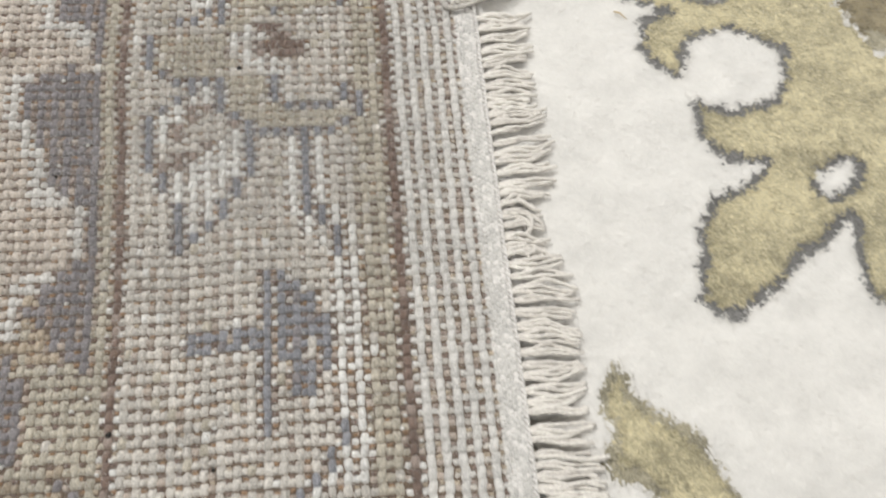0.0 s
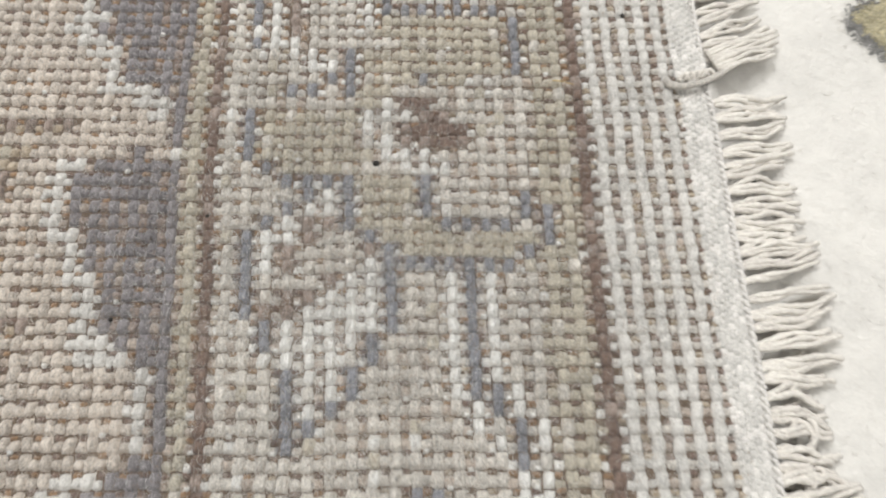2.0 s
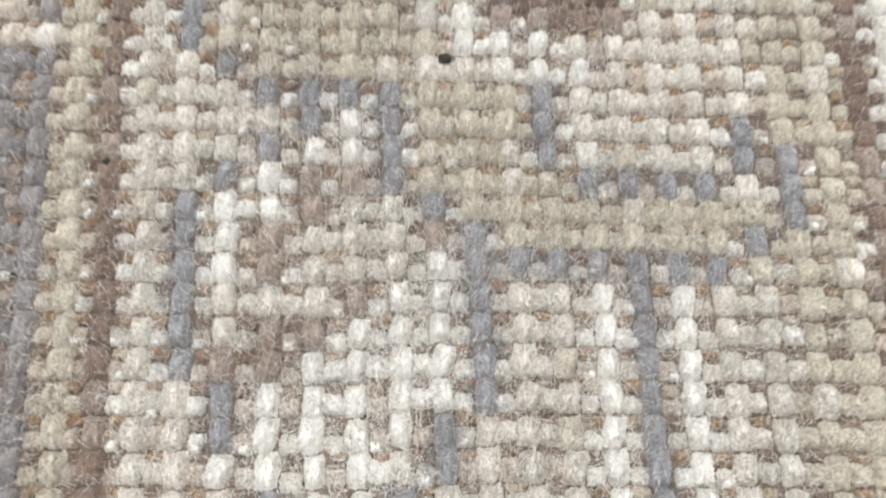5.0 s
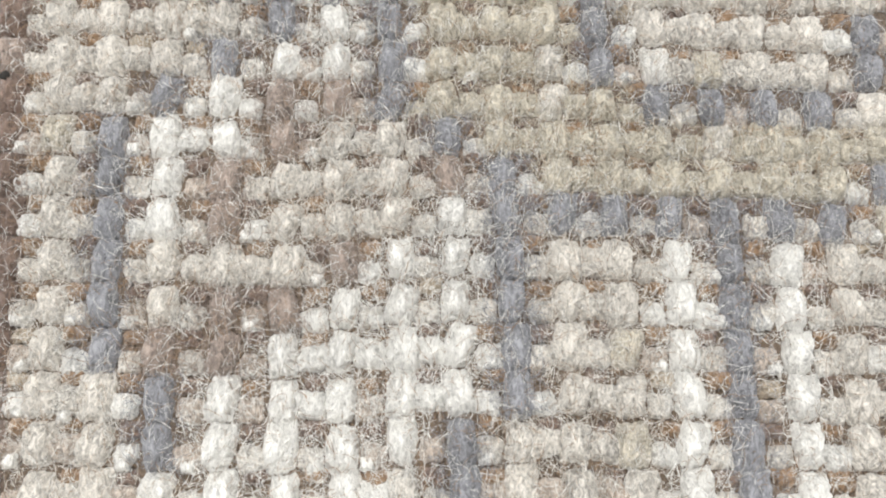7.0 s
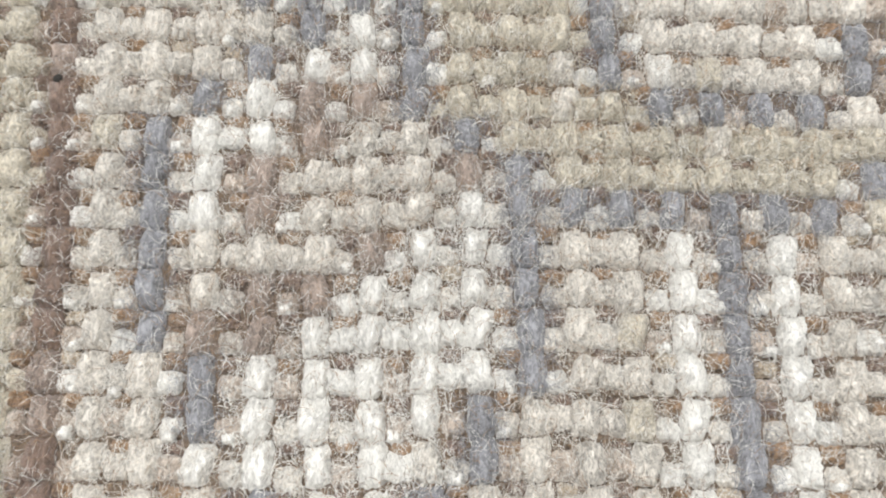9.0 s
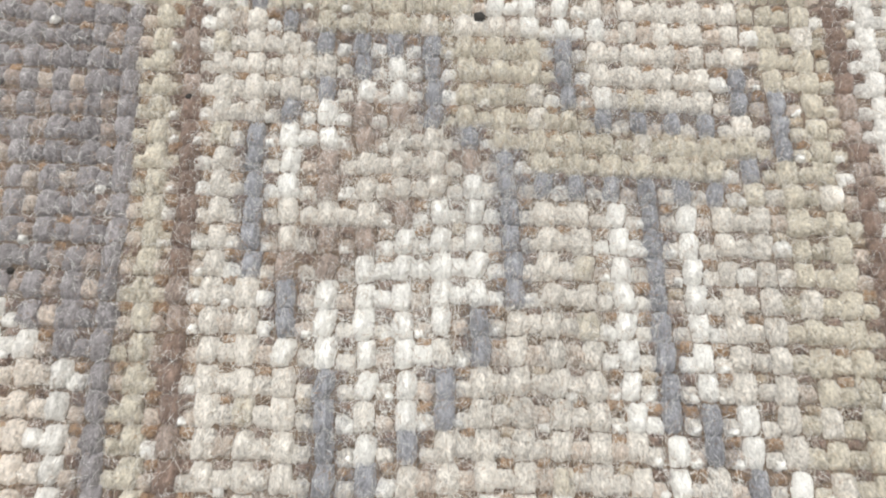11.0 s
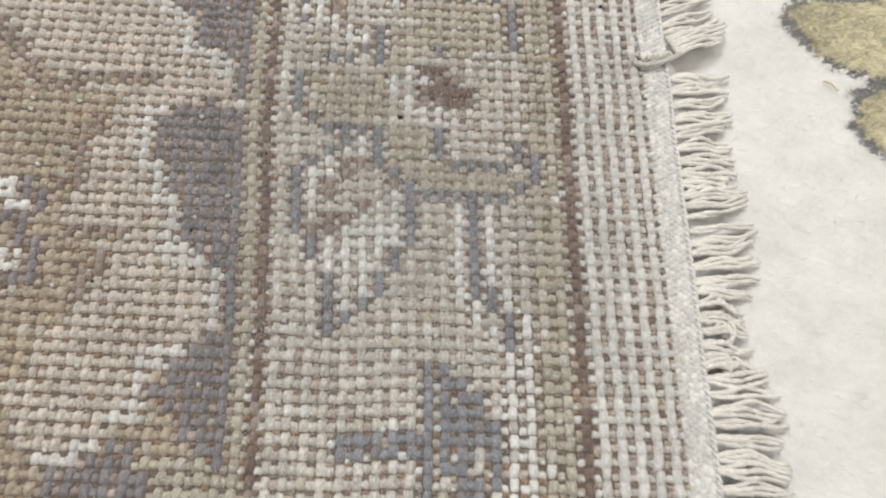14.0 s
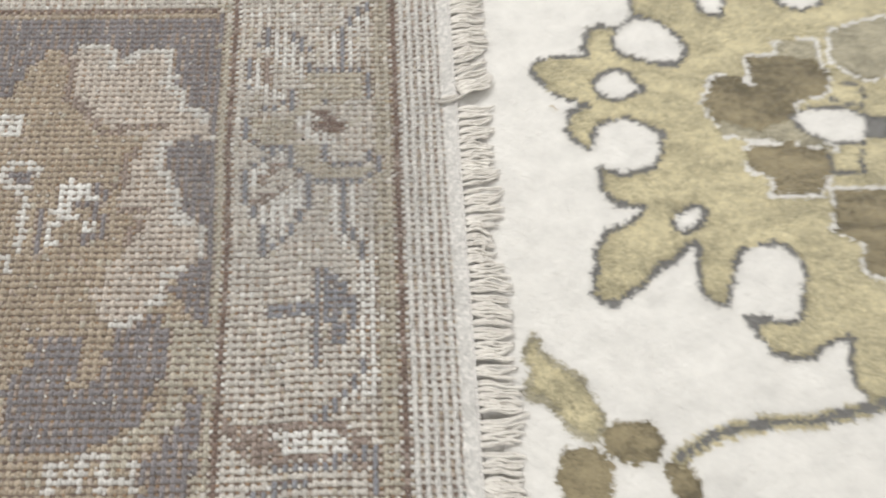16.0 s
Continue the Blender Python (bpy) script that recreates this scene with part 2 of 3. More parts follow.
wx, wy = cx + 0.7 * waves(cx, cy, 4.0, 3) + 0.5 * rng.normal(size=cx.shape), cy + 0.7 * waves(cx, cy, 4.0, 4) + 0.5 * rng.normal(size=cx.shape)
kx, ky = (np.floor(wx / CELL) + 0.5) * CELL, (np.floor(wy / CELL) + 0.5) * CELL
NAMES = list(PILE)
pick = np.zeros(cx.shape, dtype=np.int32)
owner = np.zeros(cx.shape, dtype=np.int32)
gold = np.zeros(cx.shape, dtype=bool)
edge = np.full(cx.shape, 1e9)
body_poly = [p for kind, colour, pts in DESIGN if kind.startswith("flower") for p in pts]
gold |= inside(kx, ky, body_poly)
edge = np.minimum(edge, reach(kx, ky, body_poly))
for kind, colour, pts in DESIGN:
    if kind == "hole":
        gold &= ~inside(kx, ky, pts)
        edge = np.minimum(edge, reach(kx, ky, pts))
pick[gold] = NAMES.index("gold")
LINE = 2.5 + 1.3 * waves(kx, ky, 26.0, 9)
pick[gold & (edge < LINE)] = NAMES.index("grey")
for kind, colour, pts in DESIGN:
    if kind == "petal":
        pick[(reach(kx, ky, pts) < 1.9 + 0.9 * waves(kx, ky, 18.0, 14)) & gold] = NAMES.index("cream")
for number, (kind, colour, pts) in enumerate(DESIGN, 1):
    if kind in ("petal", "blob", "heart", "leaf"):
        owner[inside(kx, ky, pts)] = number
    if kind in ("petal", "blob"):
        pick[inside(kx, ky, pts)] = NAMES.index(colour.rstrip("2"))
    elif kind == "heart":
        ins = inside(kx, ky, pts)
        pick[ins] = NAMES.index(colour.rstrip("2"))
        pick[ins & (reach(kx, ky, pts) < 1.7 + 0.5 * waves(kx, ky, 14.0, 16))] = NAMES.index("grey")
    elif kind == "leaf":
        ins = inside(kx, ky, pts)
        pick[ins] = NAMES.index("gold")
        pick[ins & (reach(kx, ky, pts) < 3.0 + 2.0 * waves(cx, cy, 25.0, 12))] = NAMES.index("khaki")
    elif kind == "stem":
        far = reach(kx, ky, pts, closed=False)
        pick[far < 3.6] = NAMES.index("gold")
        pick[far < 1.9 + 0.5 * waves(kx, ky, 12.0, 15)] = NAMES.index("grey")
gz = 0.35 * waves(gx, gy, 40.0, 21) + 0.22 * waves(gx, gy, 6.0, 22) + 0.10 * rng.normal(size=gx.shape)
dark = np.zeros(gx.shape)
dark[1:, 1:] += pick == NAMES.index("grey")
dark[:-1, :-1] += pick == NAMES.index("grey")
gz = gz - 0.30 * dark
jx, jy = gx + 0.26 * rng.uniform(-1, 1, gx.shape), gy + 0.26 * rng.uniform(-1, 1, gx.shape)
allv = np.stack([jx / 1000, jy / 1000, (gz - 0.3) / 1000 + TOP - FLOOR_Z], axis=-1).reshape(-1, 3)
ids = np.arange(gx.size).reshape(gx.shape)
quads = np.stack([ids[:-1, :-1], ids[:-1, 1:], ids[1:, 1:], ids[1:, :-1]], axis=-1).reshape(-1, 4)
flat, own = pick.reshape(-1), owner.reshape(-1)


def pile_part(name, mask, label, kind=""):
    q = quads[mask]
    if len(q):
        used, inv = np.unique(q, return_inverse=True)
        tones = sorted(set(flat[mask].tolist()))
        index = np.array([tones.index(c) for c in flat[mask]])
        part(name, mesh_of(name, allv[used], inv.reshape(-1, 4), [PILE[NAMES[c]] for c in tones], index), cream_rug, label, kind)


rest = own == 0
pile_part("cream_field", rest & (flat == 0), "soft cream wool pile", "stuff")
pile_part("flower", rest & (flat == 1), "mottled gold wool pile")
pile_part("outline", rest & (flat == 2), "dark grey outline of the flower")
KIND_NAMES = {"petal": ("petal", "olive brown and khaki wool"), "blob": ("blossom_petal", "olive brown wool"), "heart": ("flower_heart", "cream and gold wool with grey rim"), "leaf": ("leaf", "gold wool with khaki rim")}
for number, (kind, colour, pts) in enumerate(DESIGN, 1):
    if kind in KIND_NAMES:
        pile_part(KIND_NAMES[kind][0], own == number, KIND_NAMES[kind][1])
# tufts of pile that blur the borders between the colours
border = np.zeros(pick.shape, dtype=bool)
for sh in (1, 2):
    border[:, sh:] |= pick[:, sh:] != pick[:, :-sh]
    border[sh:, :] |= pick[sh:, :] != pick[:-sh, :]
    border[:, :-sh] |= pick[:, sh:] != pick[:, :-sh]
    border[:-sh, :] |= pick[sh:, :] != pick[:-sh, :]
chance = np.where(border, 1.0, np.where(pick > 0, 0.16, 0.03))
tj = np.argwhere(rng.random(pick.shape) < chance)
tx, ty, tc = cx[tj[:, 0], tj[:, 1]], cy[tj[:, 0], tj[:, 1]], pick[tj[:, 0], tj[:, 1]]
nt = len(tx)
ta, tl = rng.uniform(0, 2 * math.pi, nt), rng.uniform(0.7, 1.9, nt)
tv = np.zeros((nt, 6, 3))
for q in range(3):
    f = q / 2
    for side, s in ((0, -1), (1, 1)):
        w = 0.13 * (1 - 0.75 * f) * s
        tv[:, 2 * q + side, 0] = tx + np.cos(ta) * tl * f - np.sin(ta) * w
        tv[:, 2 * q + side, 1] = ty + np.sin(ta) * tl * f + np.cos(ta) * w
        tv[:, 2 * q + side, 2] = -0.5 + 0.85 * math.sin(f * 2.2) + 0.15 * waves(tx, ty, 7.0, 77)
tq = np.array([(0, 1, 3, 2), (2, 3, 5, 4)])
tf = (tq[None] + (np.arange(nt) * 6)[:, None, None]).reshape(-1, 4)
part("pile_fuzz", mesh_of("pile_fuzz", tv.reshape(-1, 3) / 1000 + np.array((0, 0, TOP - FLOOR_Z)), tf, list(PILE.values()), np.repeat(tc, 2)), cream_rug, "soft tufts of wool pile", "stuff")
h = TOP - FLOOR_Z
part("backing", box_mesh("backing", -0.8, 1.0, -0.9, 0.9, 0.002, h - 0.004, PILE["cream"], 0.002), cream_rug)
for b in ((-0.8, X0 / 1000, -0.9, 0.9), (X1 / 1000, 1.0, -0.9, 0.9), (X0 / 1000, X1 / 1000, -0.9, Y0 / 1000), (X0 / 1000, X1 / 1000, Y1 / 1000, 0.9)):
    part("outer_pile", box_mesh("outer_pile", *b, h - 0.004, h - 0.0003, PILE["cream"]), cream_rug)

# ---- the rug that lies face down: its knotted back ----
COL, ROW = 4.5, 3.6
back = tagged(new("hand_knotted_rug"), "face-down hand-knotted wool rug, grey and beige, with cotton fringe", "rug")
back.location = (0, 0, TOP)
bpy.context.view_layer.update()
Z0 = -TOP


def place(k, r):
    """Millimetres of the knot in column k, row r; the columns lean and run together a little."""
    y = -17.3 - ROW * r
    f = (np.clip(k, -9, 10) + 9) / 19
    x = -39 + COL * k + (0.055 - 0.03 * f) * (-20 - y)
    x = x + f * 0.011 * (-40 - y) + (1 - f) * (1.2 * np.exp(-((y + 75) / 40) ** 2) - 0.9 * np.exp(-((y - 10) / 25) ** 2))
    x = x - 1.2 * np.exp(-((np.asarray(k, float) + 7) / 2.6) ** 2) + 1.5 * np.clip((np.asarray(k, float) - 6) / 3.5, 0, 1)
    x = x + 0.25 * waves(np.asarray(r, float), np.asarray(k, float) * 0.3, 13.0, 31)
    rise = np.clip((np.asarray(k, float) + 5) / 5, 0, 1)
    y = y + rise * rise * (3 - 2 * rise) * (0.3 + 1.05 * np.clip((np.asarray(r, float) + 2) / 3, 0, 1))
    y = y + 0.20 * waves(np.asarray(k, float), np.asarray(r, float) * 0.3, 13.0, 32)
    return x, y


# weaving chart: colour, stroke (or a filled shape), columns and rows
MOTIFS = [
    ("slate", None, [(-43.4, -30.0), (-10.8, -29.8), (-9.4, -1.4), (-10.3, 14.6), (-10.3, 24.2), (-12.1, 21.5), (-15.1, 17.0), (-16.7, -6.2), (-23.7, -16.5), (-32.0, -23.7), (-34.6, -18.9), (-35.6, -15.0), (-40.7, -12.6)]),
    ("slate", None, [(-20.4, 22.1), (-17.5, 21.0), (-15.2, 19.8), (-14.4, 24.1), (-14.7, 27.9), (-15.1, 31.6), (-16.6, 34.4), (-19.1, 37.8), (-24.5, 38.4), (-30.0, 38.3), (-31.1, 29.8), (-28.6, 26.9), (-29.0, 23.9), (-23.8, 23.2), (-23.1, 27.8), (-20.7, 25.6)]),
    ("slate", None, [(-11.7, 30.9), (-10.4, 31.7), (-10.5, 38.7), (-11.6, 44.1), (-16.4, 44.0), (-16.2, 39.3), (-13.1, 36.6)]),
    ("tan", None, [(-23.3, 22.8), (-20.9, 23.2), (-20.8, 27.1), (-23.1, 30.7), (-24.2, 30.7), (-23.0, 27.0)]),
    ("olive", None, [(-15.2, 21.0), (-11.6, 21.1), (-11.3, 27.2), (-12.2, 31.6), (-13.1, 35.9), (-16.4, 37.2), (-18.3, 40.6), (-19.3, 38.5), (-17.0, 35.8), (-15.0, 33.0), (-14.5, 27.2)]),
    ("rose_beige", None, [(-28.5, -23.7), (-25.6, -23.9), (-23.6, -21.8), (-21.6, -21.8), (-21.1, -23.0), (-16.8, -22.8), (-16.6, -18.2), (-18.0, -17.3), (-15.3, -15.4), (-15.0, -13.1), (-13.2, -11.6), (-11.5, -10.0), (-11.3, -6.2), (-12.8, -7.2), (-16.0, -6.2), (-17.3, -4.7), (-17.1, -1.2), (-16.4, -0.9), (-15.5, 2.3), (-15.3, 6.6), (-13.8, 6.3), (-11.9, 8.0), (-11.7, 11.8), (-13.8, 13.7), (-15.8, 14.9), (-15.9, 17.8), (-17.3, 19.7), (-18.0, 21.9), (-21.3, 21.9), (-22.5, 20.5), (-23.6, 16.5), (-21.9, 14.1), (-20.3, 10.3), (-18.6, 6.5), (-21.4, 4.1), (-21.3, -0.3), (-20.2, -4.4), (-18.6, -6.8), (-24.7, -9.2), (-26.8, -12.9), (-29.0, -15.3), (-29.6, -22.3)]),
    ("brown", 1.0, [(-24.1, -8.2), (-20.8, -8.7), (-17.2, -9.1)]),
    ("brown", 1.0, [(-29.6, -22.3), (-29.0, -15.0), (-26.6, -12.4), (-24.6, -8.9)]),
    ("brown", 1.0, [(-20.2, -4.6), (-21.4, -1.6), (-21.5, 1.2)]),
    ("brown", 1.0, [(-21.0, 4.7), (-18.0, 5.1)]),
    ("brown", 1.0, [(-18.7, 6.7), (-20.3, 10.1)]),
    ("ivory", 1.0, [(-28.5, -23.7), (-25.6, -23.9), (-23.6, -21.8), (-23.6, -19.7)]),
    ("ivory", 1.0, [(-21.6, -21.4), (-21.1, -23.0), (-16.8, -22.8), (-16.5, -18.2)]),
    ("ivory", 1.0, [(-18.0, -17.3), (-15.3, -15.3), (-15.0, -13.1)]),
    ("ivory", 1.0, [(-14.7, -11.6), (-13.2, -11.6), (-11.5, -10.0), (-11.3, -6.4)]),
    ("ivory", 1.0, [(-16.0, -6.2), (-17.2, -4.7), (-17.1, -1.2)]),
    ("ivory", 1.0, [(-16.4, -0.9), (-15.5, 2.3), (-15.3, 6.6), (-13.8, 6.3)]),
    ("ivory", 1.0, [(-13.7, 6.4), (-11.9, 8.1), (-11.7, 11.8)]),
    ("ivory", 1.0, [(-13.8, 13.7), (-15.8, 14.8), (-15.8, 17.8), (-17.2, 19.3)]),
    ("ivory", 1.0, [(-17.9, 21.4), (-21.3, 21.7)]),
    ("slate", None, [(-34.1, -1.8), (-31.8, -2.0), (-31.6, 0.2), (-33.9, 0.2)]),
    ("ivory", 1.0, [(-34.7, -2.2), (-33.5, -2.7), (-31.8, -2.9), (-31.2, -1.4)]),
    ("ivory", 1.0, [(-34.8, -1.7), (-34.6, -0.1), (-34.0, 1.0), (-32.1, 1.1)]),
    ("ivory", 1.0, [(-32.9, 1.2), (-32.9, 2.4)]),
    ("ivory", 1.4, [(-32.4, 2.9), (-32.4, 10.9)]),
    ("ivory", 1.0, [(-33.5, 11.6), (-33.4, 13.7)]),
    ("ivory", None, [(-28.2, 1.0), (-27.2, -0.2), (-25.5, 0.6), (-23.9, 0.9), (-23.9, 3.3), (-27.0, 3.5), (-26.6, 4.6), (-25.6, 5.5), (-25.5, 6.6), (-28.1, 6.5), (-27.8, 11.0), (-29.5, 11.0), (-29.4, 5.2), (-28.3, 4.2)]),
    ("ivory", None, [(-25.6, 6.3), (-23.2, 6.3), (-23.1, 8.7), (-25.5, 8.8)]),
    ("slate", 1.0, [(-26.0, 3.6), (-23.8, 4.2)]),
    ("slate", 1.0, [(-23.7, 5.3), (-22.9, 6.8), (-23.2, 9.3), (-25.4, 9.6)]),
    ("slate", 1.0, [(-29.8, 4.9), (-29.7, 10.8)]),
    ("slate", 1.0, [(-23.6, 1.2), (-23.1, 3.1)]),
    ("ivory", None, [(-37.8, -11.0), (-33.5, -11.0), (-33.2, -8.0), (-37.3, -7.7)]),
    ("ivory", 1.0, [(-24.7, 43.4), (-24.5, 39.9)]),
    ("ivory", 1.0, [(-23.9, 41.9), (-22.9, 41.3)]),
    ("ivory", 1.0, [(-22.1, 43.1), (-21.9, 39.2), (-20.2, 39.0), (-19.9, 43.2)]),
    ("ivory", 1.0, [(-18.9, 42.0), (-17.7, 41.5), (-17.1, 43.4), (-17.0, 39.9)]),
    ("slate", 1.0, [(-11.0, -30.0), (-11.0, 21.0)]),
    ("olive", None, [(-6.8, -10.4), (-1.5, -10.2), (-1.0, -6.8), (-1.7, -5.4), (-6.6, -6.3)]),
    ("olive", None, [(-1.5, -15.4), (7.1, -15.8), (7.5, -13.9), (0.0, -11.7), (-1.5, -10.2)]),
    ("olive", None, [(-1.5, -5.8), (0.9, -5.9), (2.2, -3.6), (2.6, -2.4), (6.7, -2.6), (7.3, -0.7), (6.3, 0.3), (0.5, 0.6), (-0.1, -1.0), (-1.4, -2.0)]),
    ("olive", None, [(-0.2, -18.2), (6.8, -18.1), (6.8, -14.9), (-0.2, -11.9)]),
    ("umber", None, [(1.4, -11.2), (2.8, -11.4), (3.6, -10.3), (5.2, -9.3), (5.1, -8.4), (3.3, -7.4), (2.2, -6.4), (1.4, -7.3), (0.5, -8.3), (-0.1, -8.9), (0.7, -9.7)]),
    ("ivory", 1.0, [(-1.3, -8.5), (-0.5, -9.6), (0.6, -10.5)]),
    ("ivory", 1.0, [(-0.1, -7.8), (1.1, -6.9), (2.0, -6.1), (2.9, -6.2)]),
    ("ivory", 1.0, [(-6.2, -20.3), (-6.1, -16.0), (-4.6, -15.2), (-1.9, -13.2)]),
    ("ivory", 1.0, [(-4.9, -23.6), (-5.1, -21.8)]),
    ("ivory", 1.0, [(-3.8, -26.6), (-4.0, -21.6)]),
    ("ivory", 1.0, [(-3.1, -25.8), (-3.0, -20.2)]),
    ("ivory", 1.0, [(-1.9, -24.5), (-1.3, -18.2)]),
    ("ivory", 1.0, [(-0.6, -22.0), (-0.6, -18.2)]),
    ("brown", 1.0, [(-5.0, -20.7), (-5.1, -16.4)]),
    ("slateblue", 1.0, [(-7.0, -21.4), (-7.0, -17.1)]),
    ("slateblue", 1.0, [(-4.6, -27.1), (-5.5, -24.3)]),
    ("slateblue", 1.0, [(-2.1, -25.9), (-0.3, -23.1)]),
    ("slateblue", 1.0, [(3.9, -26.9), (3.9, -19.4)]),
    ("ivory", 1.0, [(2.8, -26.0), (2.8, -19.6)]),
    ("ivory", 1.0, [(5.0, -26.0), (5.1, -19.6)]),
    ("slateblue", 1.0, [(4.8, -28.0), (6.9, -32.1)]),
    ("ivory", 1.0, [(5.4, -26.7), (6.9, -29.4)]),
    ("slateblue", 1.0, [(-2.4, -14.6), (-2.7, -13.3)]),
    ("slateblue", 1.0, [(0.1, -19.5), (6.2, -19.1)]),
    ("slateblue", 1.0, [(6.8, -18.1), (7.2, -15.1)]),
    ("slateblue", 1.0, [(4.0, 1.0), (4.1, 9.0)]),
    ("slateblue", 1.0, [(5.1, 8.8), (5.2, 11.1)]),
    ("slateblue", 1.0, [(6.0, 10.9), (6.2, 13.6)]),
    ("ivory", 1.0, [(3.0, 1.7), (3.0, 8.8)]),
    ("ivory", 1.0, [(4.0, 9.7), (4.2, 10.7), (5.1, 12.0)]),
    ("ivory", 1.0, [(5.1, 1.6), (5.1, 8.3)]),
    ("ivory", 1.0, [(6.0, 9.0), (6.0, 10.1)]),
    ("ivory", 1.0, [(6.8, 11.4), (6.8, 12.6)]),
    ("slateblue", None, [(0.7, 14.2), (2.1, 14.8), (4.2, 16.9), (5.5, 19.0), (5.4, 22.9), (4.3, 25.1), (2.8, 25.7), (2.1, 22.6), (0.9, 23.0), (-0.2, 21.1), (-4.2, 21.8), (-4.4, 19.0), (-1.7, 19.2), (0.6, 19.2)]),
    ("slateblue", 1.0, [(1.0, 14.7), (0.7, 28.0)]),
    ("slateblue", 1.0, [(6.5, 13.0), (6.9, 15.1), (6.6, 28.4), (6.4, 31.4)]),
    ("ivory", 1.0, [(6.0, 14.5), (5.8, 22.9)]),
    ("ivory", 1.0, [(5.9, 23.8), (5.7, 30.1)]),
    ("ivory", 1.0, [(7.3, 13.0), (7.4, 22.0), (7.0, 31.9)]),
    ("slateblue", 1.0, [(6.8, 25.0), (6.4, 28.8), (4.6, 31.7), (2.9, 33.4), (1.2, 34.8)]),
    ("ivory", 1.0, [(7.5, 21.8), (7.4, 28.0), (5.8, 31.7), (4.1, 33.9)]),
    ("brown", None, [(-8.1, 34.9), (-4.0, 35.7), (4.8, 35.9), (7.7, 39.4), (7.7, 42.5), (6.0, 42.1), (3.7, 40.4), (-5.0, 40.1), (-8.0, 38.1)]),
    ("ivory", None, [(-3.5, 37.0), (3.7, 36.9), (4.8, 39.2), (-2.1, 39.2)]),
    ("slateblue", 1.0, [(-3.2, 41.0), (1.4, 41.2), (6.0, 39.4)]),
    ("slateblue", 1.0, [(-4.6, 44.3), (-2.0, 43.1), (-0.3, 42.6)]),
    ("slateblue", 1.0, [(7.2, 38.7), (6.8, 44.1)]),
    ("slateblue", 1.0, [(-7.3, -1.3), (-7.2, 4.3)]),
    ("slateblue", 1.0, [(-6.2, 4.6), (-6.3, 6.4)]),
    ("slateblue", 1.0, [(0.0, 0.0), (0.0, 5.0)]),
    ("slateblue", 1.0, [(-1.0, 5.7), (-1.0, 7.2)]),
    ("slateblue", 1.0, [(-2.0, 7.7), (-2.0, 9.3)]),
    ("slateblue", 1.0, [(-3.1, 9.8), (-3.1, 10.4)]),
    ("slateblue", 1.0, [(-5.3, 7.7), (-5.2, 11.5)]),
    ("slateblue", 1.0, [(-4.2, 10.7), (-4.2, 10.9)]),
    ("slateblue", 1.0, [(1.0, 1.0)]),
    ("slateblue", 1.0, [(2.0, 1.0)]),
    ("slateblue", 1.0, [(3.0, 1.0)]),
    ("slateblue", 1.0, [(5.0, 0.9)]),
    ("slateblue", 1.0, [(6.0, 1.0)]),
    ("slateblue", 1.0, [(6.6, -4.2), (6.6, -2.6)]),
    ("slateblue", 1.0, [(7.6, -3.3), (7.5, -1.1)]),
    ("slateblue", 1.0, [(6.7, -0.1)]),
    ("slateblue", 1.0, [(2.8, -2.2)]),
    ("slateblue", 1.0, [(3.8, -2.1)]),
    ("slateblue", 1.0, [(4.8, -2.1)]),
    ("slateblue", 1.0, [(5.8, -2.0)]),
    ("slateblue", 1.0, [(1.8, -5.0), (1.8, -2.9)]),
    ("slateblue", 1.0, [(-7.1, -10.1), (-7.0, -6.8)]),
    ("slateblue", 1.0, [(-6.2, -6.1)]),
    ("slateblue", 1.0, [(-5.3, -5.0)]),
    ("slateblue", 1.0, [(-5.2, -3.1)]),
    ("slateblue", 1.0, [(-6.1, -2.2)]),
    ("slateblue", 1.0, [(-4.1, -4.9), (-4.1, -3.9)]),
    ("slateblue", 1.0, [(-3.1, -5.0)]),
    ("slateblue", 1.0, [(-2.1, -5.1), (-2.2, -1.8)]),
    ("slateblue", 1.0, [(-1.1, -1.3)]),
    ("slateblue", 1.0, [(-4.2, -14.2)]),
    ("slateblue", 1.0, [(-5.4, -11.9), (-3.9, -12.2)]),
    ("slateblue", 1.0, [(-2.2, -15.1), (-2.1, -12.2)]),
    ("slateblue", 1.0, [(7.3, -17.2), (7.3, -14.5)]),
    ("slateblue", 1.0, [(2.0, -12.9)]),
    ("slateblue", 1.0, [(-7.1, -17.6), (-7.0, -16.2)]),
    ("ivory", 1.0, [(-5.9, -16.1), (-5.0, -16.3)]),
    ("ivory", 1.0, [(-4.7, -14.8), (-3.2, -13.5)]),
    ("ivory", 1.0, [(-6.6, -17.3), (-6.0, -16.5)]),
    ("ivory", 1.0, [(-6.1, -1.2), (-6.2, 1.1)]),
    ("ivory", 1.0, [(-3.0, -3.9), (-2.8, -2.9)]),
    ("ivory", 1.0, [(-4.2, -2.8)]),
    ("ivory", 1.0, [(-5.2, -2.3), (-5.2, -1.1)]),
    ("ivory", 1.0, [(-5.2, 4.7), (-5.2, 7.3)]),
    ("ivory", 1.0, [(-4.2, 3.4), (-4.2, 7.3)]),
    ("ivory", 1.0, [(-3.1, 2.6), (-3.1, 7.4)]),
    ("ivory", 1.0, [(-2.0, 1.7), (-2.1, 7.3)]),
    ("ivory", 1.0, [(-0.9, 0.9), (-1.1, 5.0)]),
    ("ivory", 1.0, [(-4.2, 7.3), (-4.2, 10.1)]),
    ("ivory", 1.0, [(-5.2, 5.8), (-5.2, 7.3)]),
    ("ivory", 1.0, [(-3.1, 6.6), (-3.1, 9.0)]),
    ("brown", 1.0, [(-5.0, -0.4), (-5.2, 1.1)]),
    ("brown", 1.0, [(-3.1, -2.3)]),
